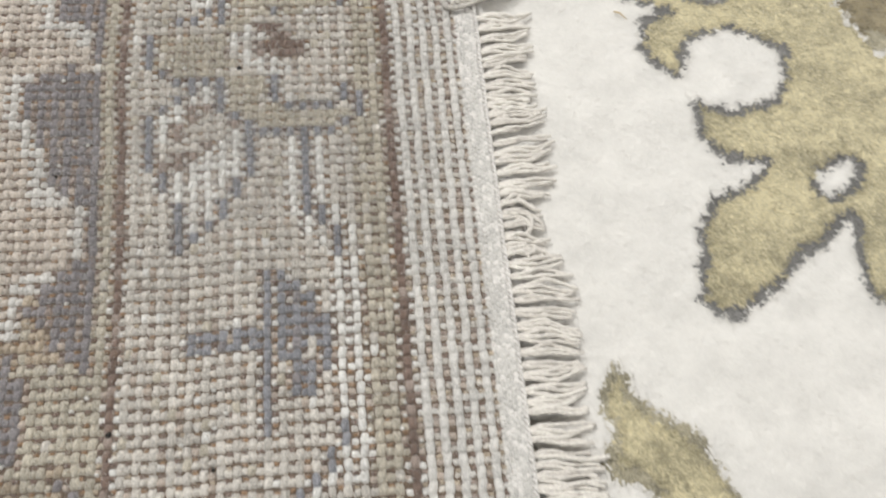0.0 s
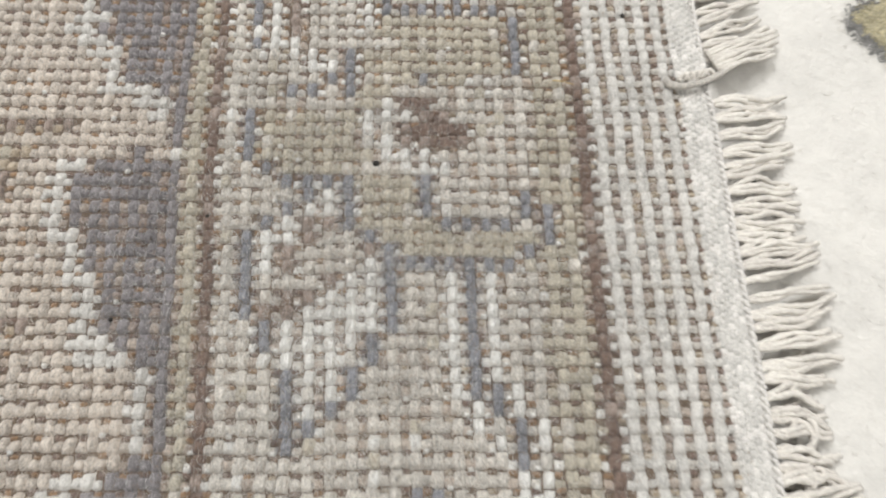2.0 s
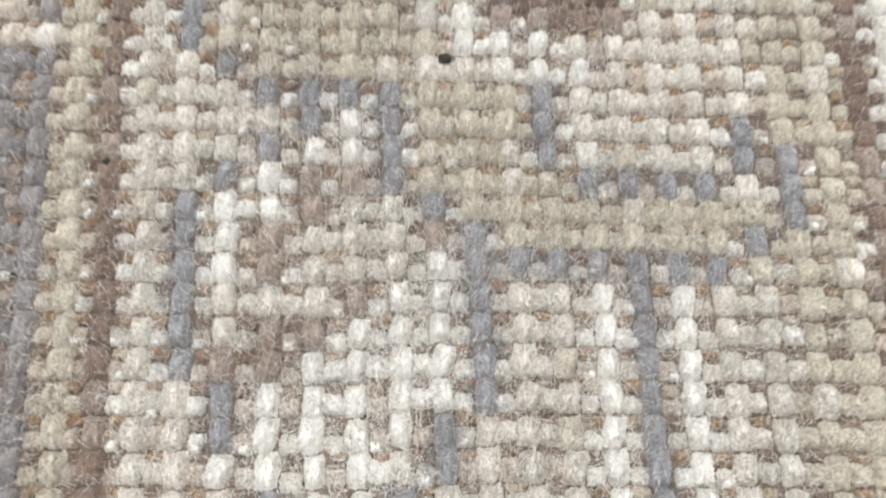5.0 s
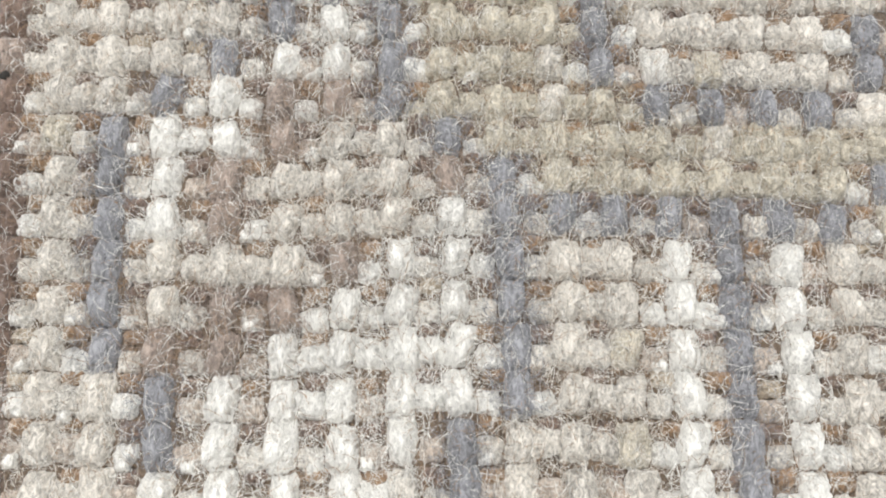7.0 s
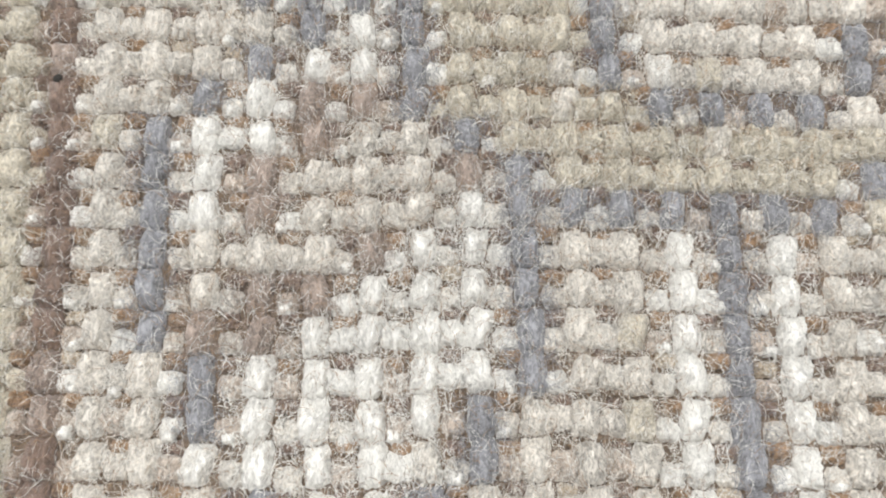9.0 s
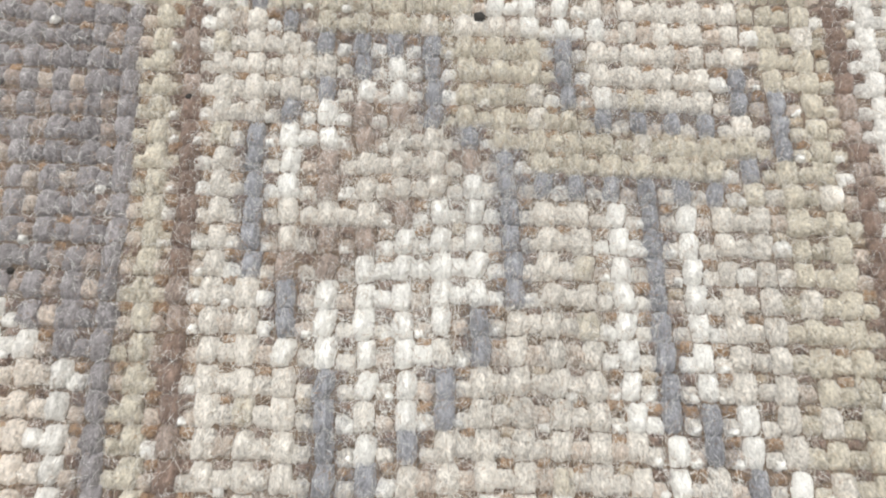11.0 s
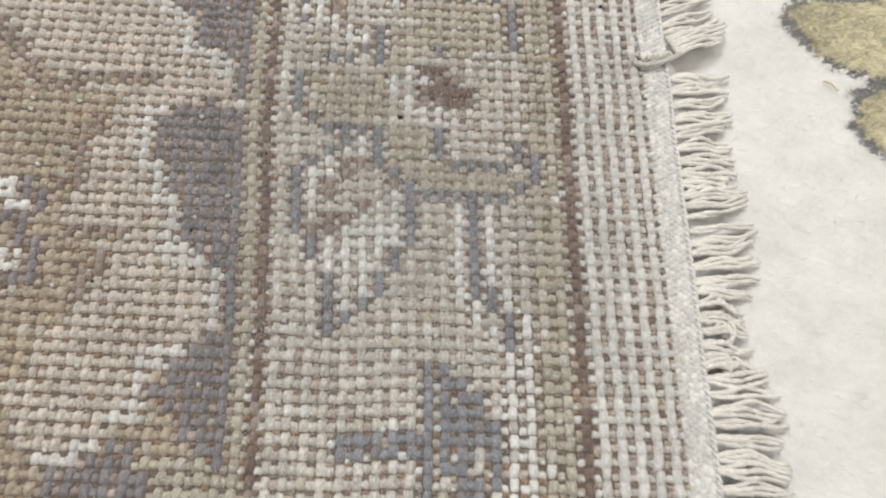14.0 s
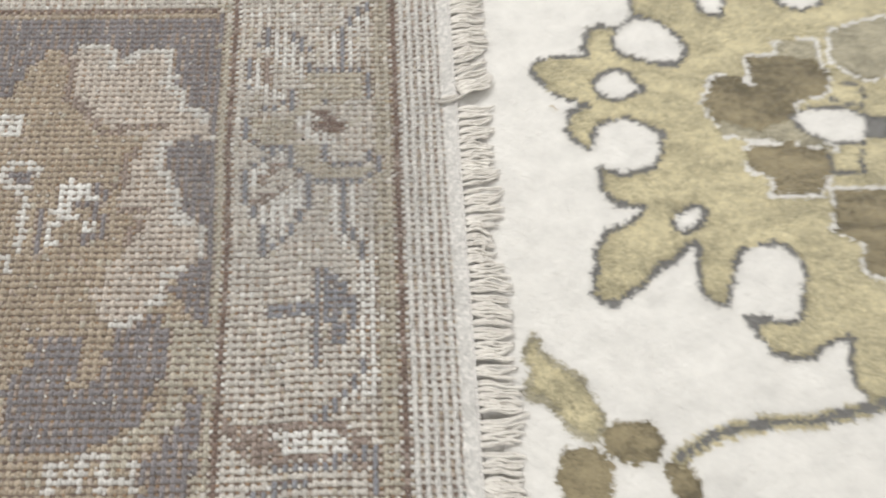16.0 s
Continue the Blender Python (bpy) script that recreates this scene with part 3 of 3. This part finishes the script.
    ("brown", 1.0, [(-4.3, -0.9)]),
    ("brown", 1.0, [(-3.2, 1.7)]),
    ("brown", 1.0, [(-4.2, 2.6)]),
    ("brown", 1.0, [(-5.4, 3.3), (-5.5, 4.0)]),
    ("brown", 1.0, [(-1.0, -0.2)]),
    ("brown", 1.0, [(-4.1, -1.8)]),
]
K0, K1, R0, R1 = -43, 15, -37, 49
kk, rr = np.meshgrid(np.arange(K0, K1 + 1), np.arange(R0, R1 + 1))
base = np.full(kk.shape, "beige", dtype="U12")
base[kk <= -12] = "tan"
base[(kk == -10) | (kk == -11) | (kk == 8) | (kk == 9)] = "olive"
base[(kk == -9) | (kk == 10)] = "umber"
base[kk >= 11] = "cream"
base[(rr < -30) & (kk < -11)] = "beige"
base[(rr == -31) & (kk < -11)] = "umber"
drift = rng.normal(size=kk.shape) * 0.25
painted = np.zeros(kk.shape, dtype=bool)
filled = np.zeros(kk.shape, dtype=bool)
for colour, stroke, pts in MOTIFS:
    if stroke is None:
        hit = inside(kk + drift, rr + 0.0, pts)
        hit &= (kk <= -11) if max(p[0] for p in pts) < -9 else ((kk >= -8) & (kk <= 7))
        if colour == "slateblue":
            hit &= rng.random(kk.shape) < 0.93
        base[hit] = colour
        painted[hit] = colour in ("ivory", "slateblue", "umber")
        filled[hit] = True
    else:
        tone = 'cream' if colour == 'ivory' and max(p[0] for p in pts) < -9 else colour
        runs = zip(pts, pts[1:]) if len(pts) > 1 else [(pts[0], pts[0])]
        for (ka, ra), (kb, rb) in runs:
            for s in np.linspace(0, 1, 40):
                i, j = round(ra + (rb - ra) * s) - R0, round(ka + (kb - ka) * s) - K0
                if 0 <= i < kk.shape[0] and 0 <= j < kk.shape[1]:
                    base[i, j], painted[i, j], filled[i, j] = tone, True, False


def grid_quads(n):
    return np.array([(a * n + b, a * n + b + 1, (a + 1) * n + b + 1, (a + 1) * n + b) for a in range(n - 1) for b in range(n - 1)])


def loop_verts(wide, long, high, seed, grid=7, skew=0.10):
    """One wool loop over its warp, in millimetres round its own middle, fibres along y."""
    g = np.random.default_rng(seed)
    uu, vv = np.meshgrid(np.linspace(-1, 1, grid), np.linspace(-1, 1, grid))
    h = np.clip(1 - np.abs(vv) ** 2.4, 0, 1) ** 0.55 * np.clip(1 - np.abs(uu) ** 2.0, 0, 1) ** 0.5
    a, c, p, twist = g.uniform(0, 6, 3).tolist() + [g.uniform(0.3, 1.4)]
    groove = 0.13 * np.cos(uu * 4.6 + a + vv * twist) + 0.07 * np.sin(vv * 3.0 + c)
    if grid > 8:
        groove = groove + 0.12 * np.cos(uu * 9 + p + vv * 2 * twist) + 0.06 * np.sin(vv * 8 + uu * 5 + c) + 0.10 * g.normal(size=uu.shape)
    x = uu * wide / 2 * (1 - 0.16 * vv ** 2) + 0.07 * g.normal(size=uu.shape) + skew * g.uniform(-1, 1) * vv * wide
    y = vv * long / 2 + 0.07 * g.normal(size=uu.shape) + 0.10 * long * g.uniform(-1, 1) * uu ** 2
    z = high * (h * (1 + groove + 0.06 * g.normal(size=uu.shape)) - 1.0)
    return np.stack([x, y, z], axis=-1).reshape(-1, 3)


HIGH = 1.5
FINE, ROUGH = 11, 7
QUADS = {n: grid_quads(n) for n in (FINE, ROUGH)}
LOOP_Q = QUADS[ROUGH]
GRID = ROUGH


def loops(wide, long, high, seed):
    return {n: [loop_verts(wide, long, high, seed + s, n) for s in range(24)] for n in (FINE, ROUGH)}


# the front loop of a knot, its second loop, a short one beside a coloured line, and the weft that shows between
LOOPS = (loops(2.85, 3.6, HIGH, 0), loops(2.75, 2.5, HIGH, 100), loops(2.4, 2.3, HIGH * 0.9, 500), loops(2.0, 1.5, HIGH * 0.7, 400))
nubs = [loop_verts(1.25, 1.1, 0.8, 200 + s, ROUGH) for s in range(8)]
LINES = ("ivory", "slateblue", "slate", "umber", "brown")
NEAR = (-6, 3, -2, 8)  # the stretch whose knots are single parts
knot_meshes = {}
loose = {FINE: ([], []), ROUGH: ([], [])}
nub_v = []
for i in range(kk.shape[0]):
    for j in range(kk.shape[1]):
        k, r, colour = int(kk[i, j]), int(rr[i, j]), str(base[i, j])
        nxt = str(base[i, min(j + 1, kk.shape[1] - 1)])
        border = colour in LINES or nxt in LINES or k >= 10
        for half in (0, 1, 2):
            x, y = (float(c) for c in place(k + (0.5 if half else 0.0), r))
            form, shape = (0, 1, 3)[half], int(rng.integers(24))
            dice = rng.random()
            if half == 0:
                tone = colour
                drop = 0.10 * rng.random() - (0.10 if border else 0.0)
                if tone == "beige" and dice < 0.09:
                    tone = "olive" if dice < 0.06 else "ivory"
                elif tone == "tan" and dice < 0.12:
                    tone = "olive" if dice < 0.08 else "fawn"
                elif tone == "umber" and dice < 0.25:
                    tone = "brown"
                elif tone == "ivory" and dice < 0.08:
                    tone = "beige"
                elif tone == "slateblue" and filled[i, j] and dice < 0.2:
                    tone = "slate" if dice < 0.15 else "beige"
                elif tone == "olive" and dice < 0.15:
                    tone = "beige"
            elif half == 1:
                tone, drop = (colour if dice < 0.5 else nxt), 0.12 + 0.12 * rng.random()
                y -= 0.30
                if k >= 11:
                    form, drop = 2, 0.42 + 0.25 * rng.random()
                    tone = "fawn" if dice < 0.3 else "beige" if dice < 0.8 else "cream"
                elif border:
                    same = {"ivory": 0.75 if filled[i, j] else 0.3, "slateblue": 0.85, "slate": 0.6, "umber": 0.6, "brown": 0.6}.get(colour, 0.0) if colour == nxt and (filled[i, j] or colour == "ivory") else 0.0
                    ground = nxt if nxt not in LINES else colour if colour not in LINES else "tan" if k < -11 else "beige"
                    if dice < same:
                        tone = colour
                    elif colour == nxt == "slate":
                        tone = "brown" if dice < 0.85 else "fawn"
                    else:
                        form, drop = 2, 0.30 + 0.2 * rng.random()
                        pale = rng.random()
                        tone = ground if pale < 0.55 else "fawn" if pale < 0.8 else "ivory" if k > -11 else "fawn"
                        y -= 0.55
                        if rng.random() < 0.38 and k > -11:
                            nub_v.append(nubs[int(rng.integers(8))] + np.array((x + 0.3 * rng.normal(), y - 0.5, 0.05 - 0.2 * rng.random())))
                elif tone == "beige" and rng.random() < 0.20:
                    tone = "fawn" if rng.random() < 0.8 else "ivory"
                if form == 1 and rng.random() < 0.05:
                    nub_v.append(nubs[int(rng.integers(8))] + np.array((x + 0.3 * rng.normal(), y - 1.3, -0.15 * rng.random())))
            else:
                if dice > 0.90:
                    continue
                # weft in the dimples; the dark tones also stand for shade there
                tone = "umber" if dice < 0.42 else "fleck" if dice < 0.80 else "tan"
                if k >= 10:
                    tone = "umber" if dice < 0.25 else "brown" if dice < 0.55 else "tan"
                elif k < -11:
                    tone = "umber" if dice < 0.55 else "fleck"
                drop = (0.36 if border and k > -11 else 0.58) + 0.25 * rng.random()
                x, y = x + 0.2 * rng.normal(), y + (1.15 if border else 1.3) + 0.15 * rng.normal()
            wide, tall = 1.0, 1.0
            if half == 0 and k >= 11:
                wide, tall = 1.0, 1.2
            elif half == 0 and border and colour in LINES:
                wide, tall = (1.0, 1.0) if filled[i, j] else (0.9, 1.0) if colour == "ivory" else (1.0, 1.05) if colour == "umber" else (0.86, 1.1)
            scale = 1 + 0.07 * rng.normal()
            z = -drop
            x, y = x + 0.13 * rng.normal(), y + 0.09 * rng.normal()
            if NEAR[0] <= k <= NEAR[1] and NEAR[2] <= r <= NEAR[3]:
                shape = shape % 6
                key = (form, shape, tone)
                if key not in knot_meshes:
                    knot_meshes[key] = mesh_of("knot", LOOPS[form][FINE][shape] / 1000, QUADS[FINE], [WOOL[tone]])
                ob = part("knot", knot_meshes[key], back)
                ob.matrix_basis = Matrix.LocRotScale((x / 1000, y / 1000, z / 1000 + Z0), Euler((0, 0, 0.12 * rng.normal())), (scale * wide, scale * tall, scale))
            else:
                res = FINE if -13 <= k <= 13 and -12 <= r <= 15 else ROUGH
                v = LOOPS[form][res][shape] * scale * np.array((wide, tall, 1.0))
                loose[res][0].append(v / 1000 + np.array((x / 1000, y / 1000, z / 1000 + Z0)))
                loose[res][1].append(COLOURS.index(tone))
for res, name in ((FINE, "middle_knotting"), (ROUGH, "outer_knotting")):
    vs, ms = loose[res]
    faces = (QUADS[res][None] + (np.arange(len(vs)) * res * res)[:, None, None]).reshape(-1, 4)
    part(name, mesh_of(name, np.concatenate(vs), faces, list(WOOL.values()), np.repeat(ms, len(QUADS[res]))), back, "rows of grey, beige and olive wool knots", "stuff")
faces = (LOOP_Q[None] + (np.arange(len(nub_v)) * GRID * GRID)[:, None, None]).reshape(-1, 4)
part("weft_slub", mesh_of("weft_slub", np.concatenate(nub_v) / 1000 + np.array((0, 0, Z0)), faces, [WOOL["ivory"]]), back, "tiny white cotton weft slubs", "stuff")

# plain-woven end web beyond the knots
web_v, web_m = [], []
thin = [loop_verts(1.75, 2.1, 0.6, 300 + s, ROUGH, 0.03) for s in range(12)]
for r in np.arange(R0, R1, 0.5):
    for c in range(6):
        x, y = place(15.72 + 0.3 * c, r + (0.25 if c % 2 else 0))
        lift = 1.5 * math.exp(-max(0.0, (y - 29) / 9)) if y > 29 else 0.0
        v = thin[int(rng.integers(12))] * (1 + 0.10 * rng.normal())
        web_v.append((v + np.array((x + 0.08 * rng.normal(), y + 0.1 * rng.normal(), -0.35 - 0.06 * c + lift + 0.07 * rng.normal()))) / 1000 + np.array((0, 0, Z0)))
        web_m.append(0 if rng.random() < 0.3 else 1)
faces = (LOOP_Q[None] + (np.arange(len(web_v)) * GRID * GRID)[:, None, None]).reshape(-1, 4)
part("end_web", mesh_of("end_web", np.concatenate(web_v), faces, [WOOL["cotton"], WOOL["cream"]], np.repeat(web_m, len(LOOP_Q))), back, "off-white plain-woven end web", "stuff")

sr = np.arange(R0, R1, 1.0)
sv, sf = [], []
for q, r in enumerate(sr):
    for kq in (15.55, 17.2):
        x, y = place(kq, r)
        sv.append((float(x) / 1000, float(y) / 1000, Z0 - 0.00088))
    if q:
        o = 2 * q
        sf.append((o - 2, o, o + 1, o - 1))
part("web_ground", mesh_of("web_ground", sv, sf, [WOOL["cream"]]), back)

# twined cord along the edge
cv, cf = [], []
for r in np.arange(R0, R1, 0.5):
    x, y = place(17.22, r)
    x, y = float(x), float(y)
    s = 0.5 + 0.25 * rng.normal()
    pts = [((x - 0.5 + 0.1 * rng.normal()) / 1000, (y + 0.9) / 1000, Z0 - 0.0011), (x / 1000, (y + 0.5) / 1000, Z0 - 0.0004 + 0.0002 * s), ((x + 0.5) / 1000, (y - 0.5) / 1000, Z0 - 0.0006), ((x + 0.7) / 1000, (y - 1.1) / 1000, Z0 - 0.0015)]
    v, f = tube(pts, 0.00052, 6)
    o = len(cv)
    cv += v
    cf += [tuple(a + o for a in q) for q in f]
part("edge_cord", mesh_of("edge_cord", cv, cf, [WOOL["cotton"]]), back, "twined white cotton cord")


# fringe strands, in locks that lean together
def strand(points, radius, taper=0.75):
    v, f = tube(points, radius, 9, taper, 0.14)
    part("strand", mesh_of("strand", v, f, [FRINGE]), back)


def lock(r, count, reach_mm, sway, curl):
    """Strands that leave one root, bow apart and meet again towards the tip."""
    x0, y0 = (float(c) for c in place(17.3, r))
    turn = rng.uniform(0, 6)
    for s in range(count):
        side = s - (count - 1) / 2
        x, y = x0 + 0.3 * rng.normal(), y0 + side * 0.42
        length = reach_mm * (1 + 0.07 * rng.normal())
        bow, tip = side * rng.uniform(0.4, 1.3), side * rng.uniform(0.0, 0.9)
        wave, ph = rng.uniform(0.2, 0.8), turn + 0.5 * rng.normal()
        pts = []
        for q in range(21):
            f = q / 20
            px = x + length * f - abs(curl) * 0.3 * f * f
            py = y + sway * (0.25 * f + 0.75 * f ** 1.8) + curl * math.sin(f * 3.4) * 0.6 + bow * math.sin(f * math.pi) + tip * f + wave * math.sin(ph + f * 7.0) * min(1.0, 2.5 * f)
            pz = -1.5 + 1.5 * math.sin(min(1.0, f * 1.5) * math.pi) - 2.9 * f ** 1.5 + 0.5 * ((s + q // 10) % 2) * math.sin(f * math.pi)
            pts.append((px / 1000, py / 1000, Z0 + max(pz, -4.9) / 1000))
        strand(pts, 0.00074 * rng.uniform(0.85, 1.15), 0.85)


r = -42.0
while r < 56:
    rise = 3.8 + 1.5 * math.sin(r * 0.55) + 1.0 * rng.normal()
    if 9.0 < r < 14.5:
        lock(r, 2, 14.0, rng.uniform(-4, 5), rng.uniform(-4.0, 4.0))
    elif not -15.0 < r < -12.5:
        lock(r, 3 if rng.random() < 0.55 else 2, 18.2 + 1.0 * math.sin(r * 0.4) + (1.0 if r > 15 else 0), rise + 6.0 * math.exp(-((r + 17) / 3.5) ** 2) * (r < -14) if r < 8 else rise - 3.4, rng.uniform(-1.0, 1.0))
    r += rng.uniform(0.75, 1.4)

# curled strands of the tangle
for r, dx, rad, turn, lean_y in ((9.2, 3.5, 2.6, 1, 2.0), (10.4, 5.0, 3.0, -1, -1.0), (11.3, 2.5, 2.2, 1, 1.5), (12.2, 5.5, 3.2, 1, 0.5), (13.1, 4.0, 2.6, -1, 1.0), (14.0, 6.0, 2.4, 1, -2.0)):
    x0, y0 = (float(c) for c in place(17.3, r))
    pts = [(x0, y0, -1.4), (x0 + dx * 0.5, y0 + 0.6 * turn, -0.6)]
    for q in range(15):
        a = -math.pi / 2 * turn + turn * q / 14 * 3.5
        pts.append((x0 + dx + rad * math.cos(a) * 0.9 + 0.18 * q, y0 + rad * turn + rad * math.sin(a) + lean_y * q / 14, -1.3 + 0.9 * math.sin(q / 14 * math.pi) - 1.6 * q / 14))
    for q in range(1, 5):
        px, py, pz = pts[16]
        pts.append((px + 1.7 * q, py + 0.5 * lean_y * q, pz - 0.35 * q))
    strand([(a / 1000, c / 1000, Z0 + d / 1000) for a, c, d in pts], 0.00066, 0.85)

# the torn corner of the web, rolled up, with its tuft
rim = [(27.5, 29.8, 0.4), (28.6, 28.0, 0.9), (31.0, 27.2, 1.2), (35.3, 28.0, 1.4), (39.0, 29.8, 1.3), (41.9, 31.6, 1.0), (44.3, 34.3, 0.4)]
v, f = tube([(a / 1000, c / 1000, Z0 + d / 1000) for a, c, d in rim], 0.0010, 9, 0.7)
part("rolled_rim", mesh_of("rolled_rim", v, f, [WOOL["beige"]]), back, "rolled torn web edge")
for s in range(8):
    f = s / 7
    pts = []
    for q in range(15):
        g = q / 14
        px = 41.5 - 3.0 * f + (15.5 + 5.5 * f) * g + 0.3 * rng.normal() * g
        py = 32.2 + 6.0 * f + (8.0 + 2.0 * f) * g ** 1.2 + (0.5 + 0.4 * math.sin(s * 3.3)) * math.sin(g * 6 + s * 2.1) * min(1.0, 2 * g) + 0.9 * math.sin(s * 5.1) * g
        pz = 0.3 + 1.5 * math.sin(min(1.0, g * 1.3) * math.pi) - 2.6 * g ** 2
        pts.append((px / 1000, py / 1000, Z0 + pz / 1000))
    strand(pts, 0.00066 + 0.00012 * math.sin(s * 4.7), 0.85)
# cut ends of the strands left lying on the torn web
for s in range(5):
    pts = [((30.5 + 1.6 * s + 2.6 * g) / 1000, (29.0 + 0.35 * s + 1.5 * math.sin(g * 2.6) + 0.5 * g) / 1000, Z0 + 0.0009 + 0.0007 * math.sin(g * 3)) for g in (0, 0.25, 0.5, 0.75, 1.0, 1.25, 1.5)]
    strand(pts, 0.00060, 0.7)

# body of the rug below the knots, its dark colour adding shade to the gaps
XE = 0.037
part("body", box_mesh("body", -0.240, XE, -0.196, 0.118, 0.0003, Z0 - 0.00125, BACKING, 0.0006), back, "dark weft between the knots")
FAR = yarn("far_back", (0.33, 0.29, 0.23), spread=0.3, bump=1.0)
for b in ((-0.75, -0.240, -0.8, 0.8), (-0.240, XE, -0.8, -0.196), (-0.240, XE, 0.118, 0.8)):
    part("outer_body", box_mesh("outer_body", *b, 0.0003, Z0 - 0.0004, FAR, 0.0006), back)


# loose wool fibres standing off the knots, each of its knot's wool
def fibres(name, count, k_span, r_span, width, seed, long=(0.8, 3.0), high=0.7, even=0):
    g = np.random.default_rng(seed)
    # dense in the middle, thinning out evenly towards the rim
    u, v = (g.random((2, count)) + g.random((2, count))) / 2 if even < 1 else g.random((2, count))
    k, r = k_span[0] + u * (k_span[1] - k_span[0]), r_span[0] + v * (r_span[1] - r_span[0])
    x, y = place(k, r)
    ang, length, bend = g.normal(size=count) * 1.2 + math.pi / 2, g.uniform(*long, count), g.normal(size=count) * 0.8
    rise = g.uniform(0.2, 1.0, count) * high
    verts = np.zeros((count, 8, 3))
    for q in range(4):
        f = q / 3
        a = ang + bend * f
        px, py = x + np.cos(a) * length * (f - 0.5), y + np.sin(a) * length * (f - 0.5)
        pz = -0.28 + rise * math.sin(f * math.pi * 0.85)
        w = width * (1 - 0.6 * f)
        for side in (0, 1):
            s = 1 if side else -1
            verts[:, 2 * q + side, 0] = px - np.sin(a) * w * s
            verts[:, 2 * q + side, 1] = py + np.cos(a) * w * s
            verts[:, 2 * q + side, 2] = pz
    verts = verts.reshape(-1, 3) / 1000 + np.array((0, 0, Z0))
    quad = np.array([(2 * q, 2 * q + 1, 2 * q + 3, 2 * q + 2) for q in range(3)])
    f = (quad[None] + (np.arange(count) * 8)[:, None, None]).reshape(-1, 4)
    tone = np.array([COLOURS.index(str(base[min(max(round(b_) - R0, 0), kk.shape[0] - 1), min(max(round(a_) - K0, 0), kk.shape[1] - 1)])) for a_, b_ in zip(k, r)])
    odd = g.random(count)
    tone[odd < 0.24] = COLOURS.index("ivory")
    tone[odd > 0.88] = COLOURS.index("fleck")
    part(name, mesh_of(name, verts, f, list(WOOL.values()), np.repeat(tone, 3)), back, "fine loose wool fibres", "stuff")


fibres("wool_fuzz", 62000, (-18, 17), (-20, 22), 0.019, 61, (0.5, 2.1), 0.7)
fibres("middle_fuzz", 36000, (-24, 16), (-30, 38), 0.024, 62, (0.6, 2.4), 0.55)
fibres("sparse_fuzz", 34000, (-41, 16), (-35, 47), 0.030, 63, (0.6, 2.4), 0.5, 1)

# a dark burr caught between the knots, and straws
bm = bmesh.new()
bmesh.ops.create_icosphere(bm, subdivisions=2, radius=0.0008)
for v in bm.verts:
    v.co = v.co * (1 + 0.35 * noise.noise(v.co * 1500)) * 1.0
    v.co.z *= 0.7
me = bpy.data.meshes.new("burr")
bm.to_mesh(me)
bm.free()
me.materials.append(plain("black_burr", (0.02, 0.017, 0.014), 0.8, 900))
for bx, by, size in ((-0.0432, 0.0052, 1.0), (-0.0812, -0.0090, 0.55), (-0.0740, -0.1160, 1.1), (0.0185, 0.0495, 0.8), (-0.0445, -0.1270, 0.7), (-0.1230, -0.0500, 0.6), (-0.0990, -0.0340, 0.6)):
    burr = tagged(new("burr", me), "small black burr caught in the rug's back", "debris", "burrs in the rug")
    burr.matrix_world = Matrix.LocRotScale((bx, by, 0.0001), Euler((0, 0, bx * 900)), (size,) * 3)
STRAW = plain("dry_straw", (0.52, 0.38, 0.18), 0.6, 300)


def straw(points, radius):
    v, f = tube(points, radius, 6, 0.4)
    tagged(new("straw", mesh_of("straw", v, f, [STRAW])), "thin dry yellow straw lying on the rug", "debris")


straw([(0.0900, 0.0290, TOP + 0.0009), (0.0920, 0.0279, TOP + 0.0014), (0.0941, 0.0254, TOP + 0.0009)], 0.00033)
straw([(-0.0005, 0.0290, 0.0006), (0.0018, 0.0286, 0.0009), (0.0048, 0.0279, 0.0005)], 0.00022)
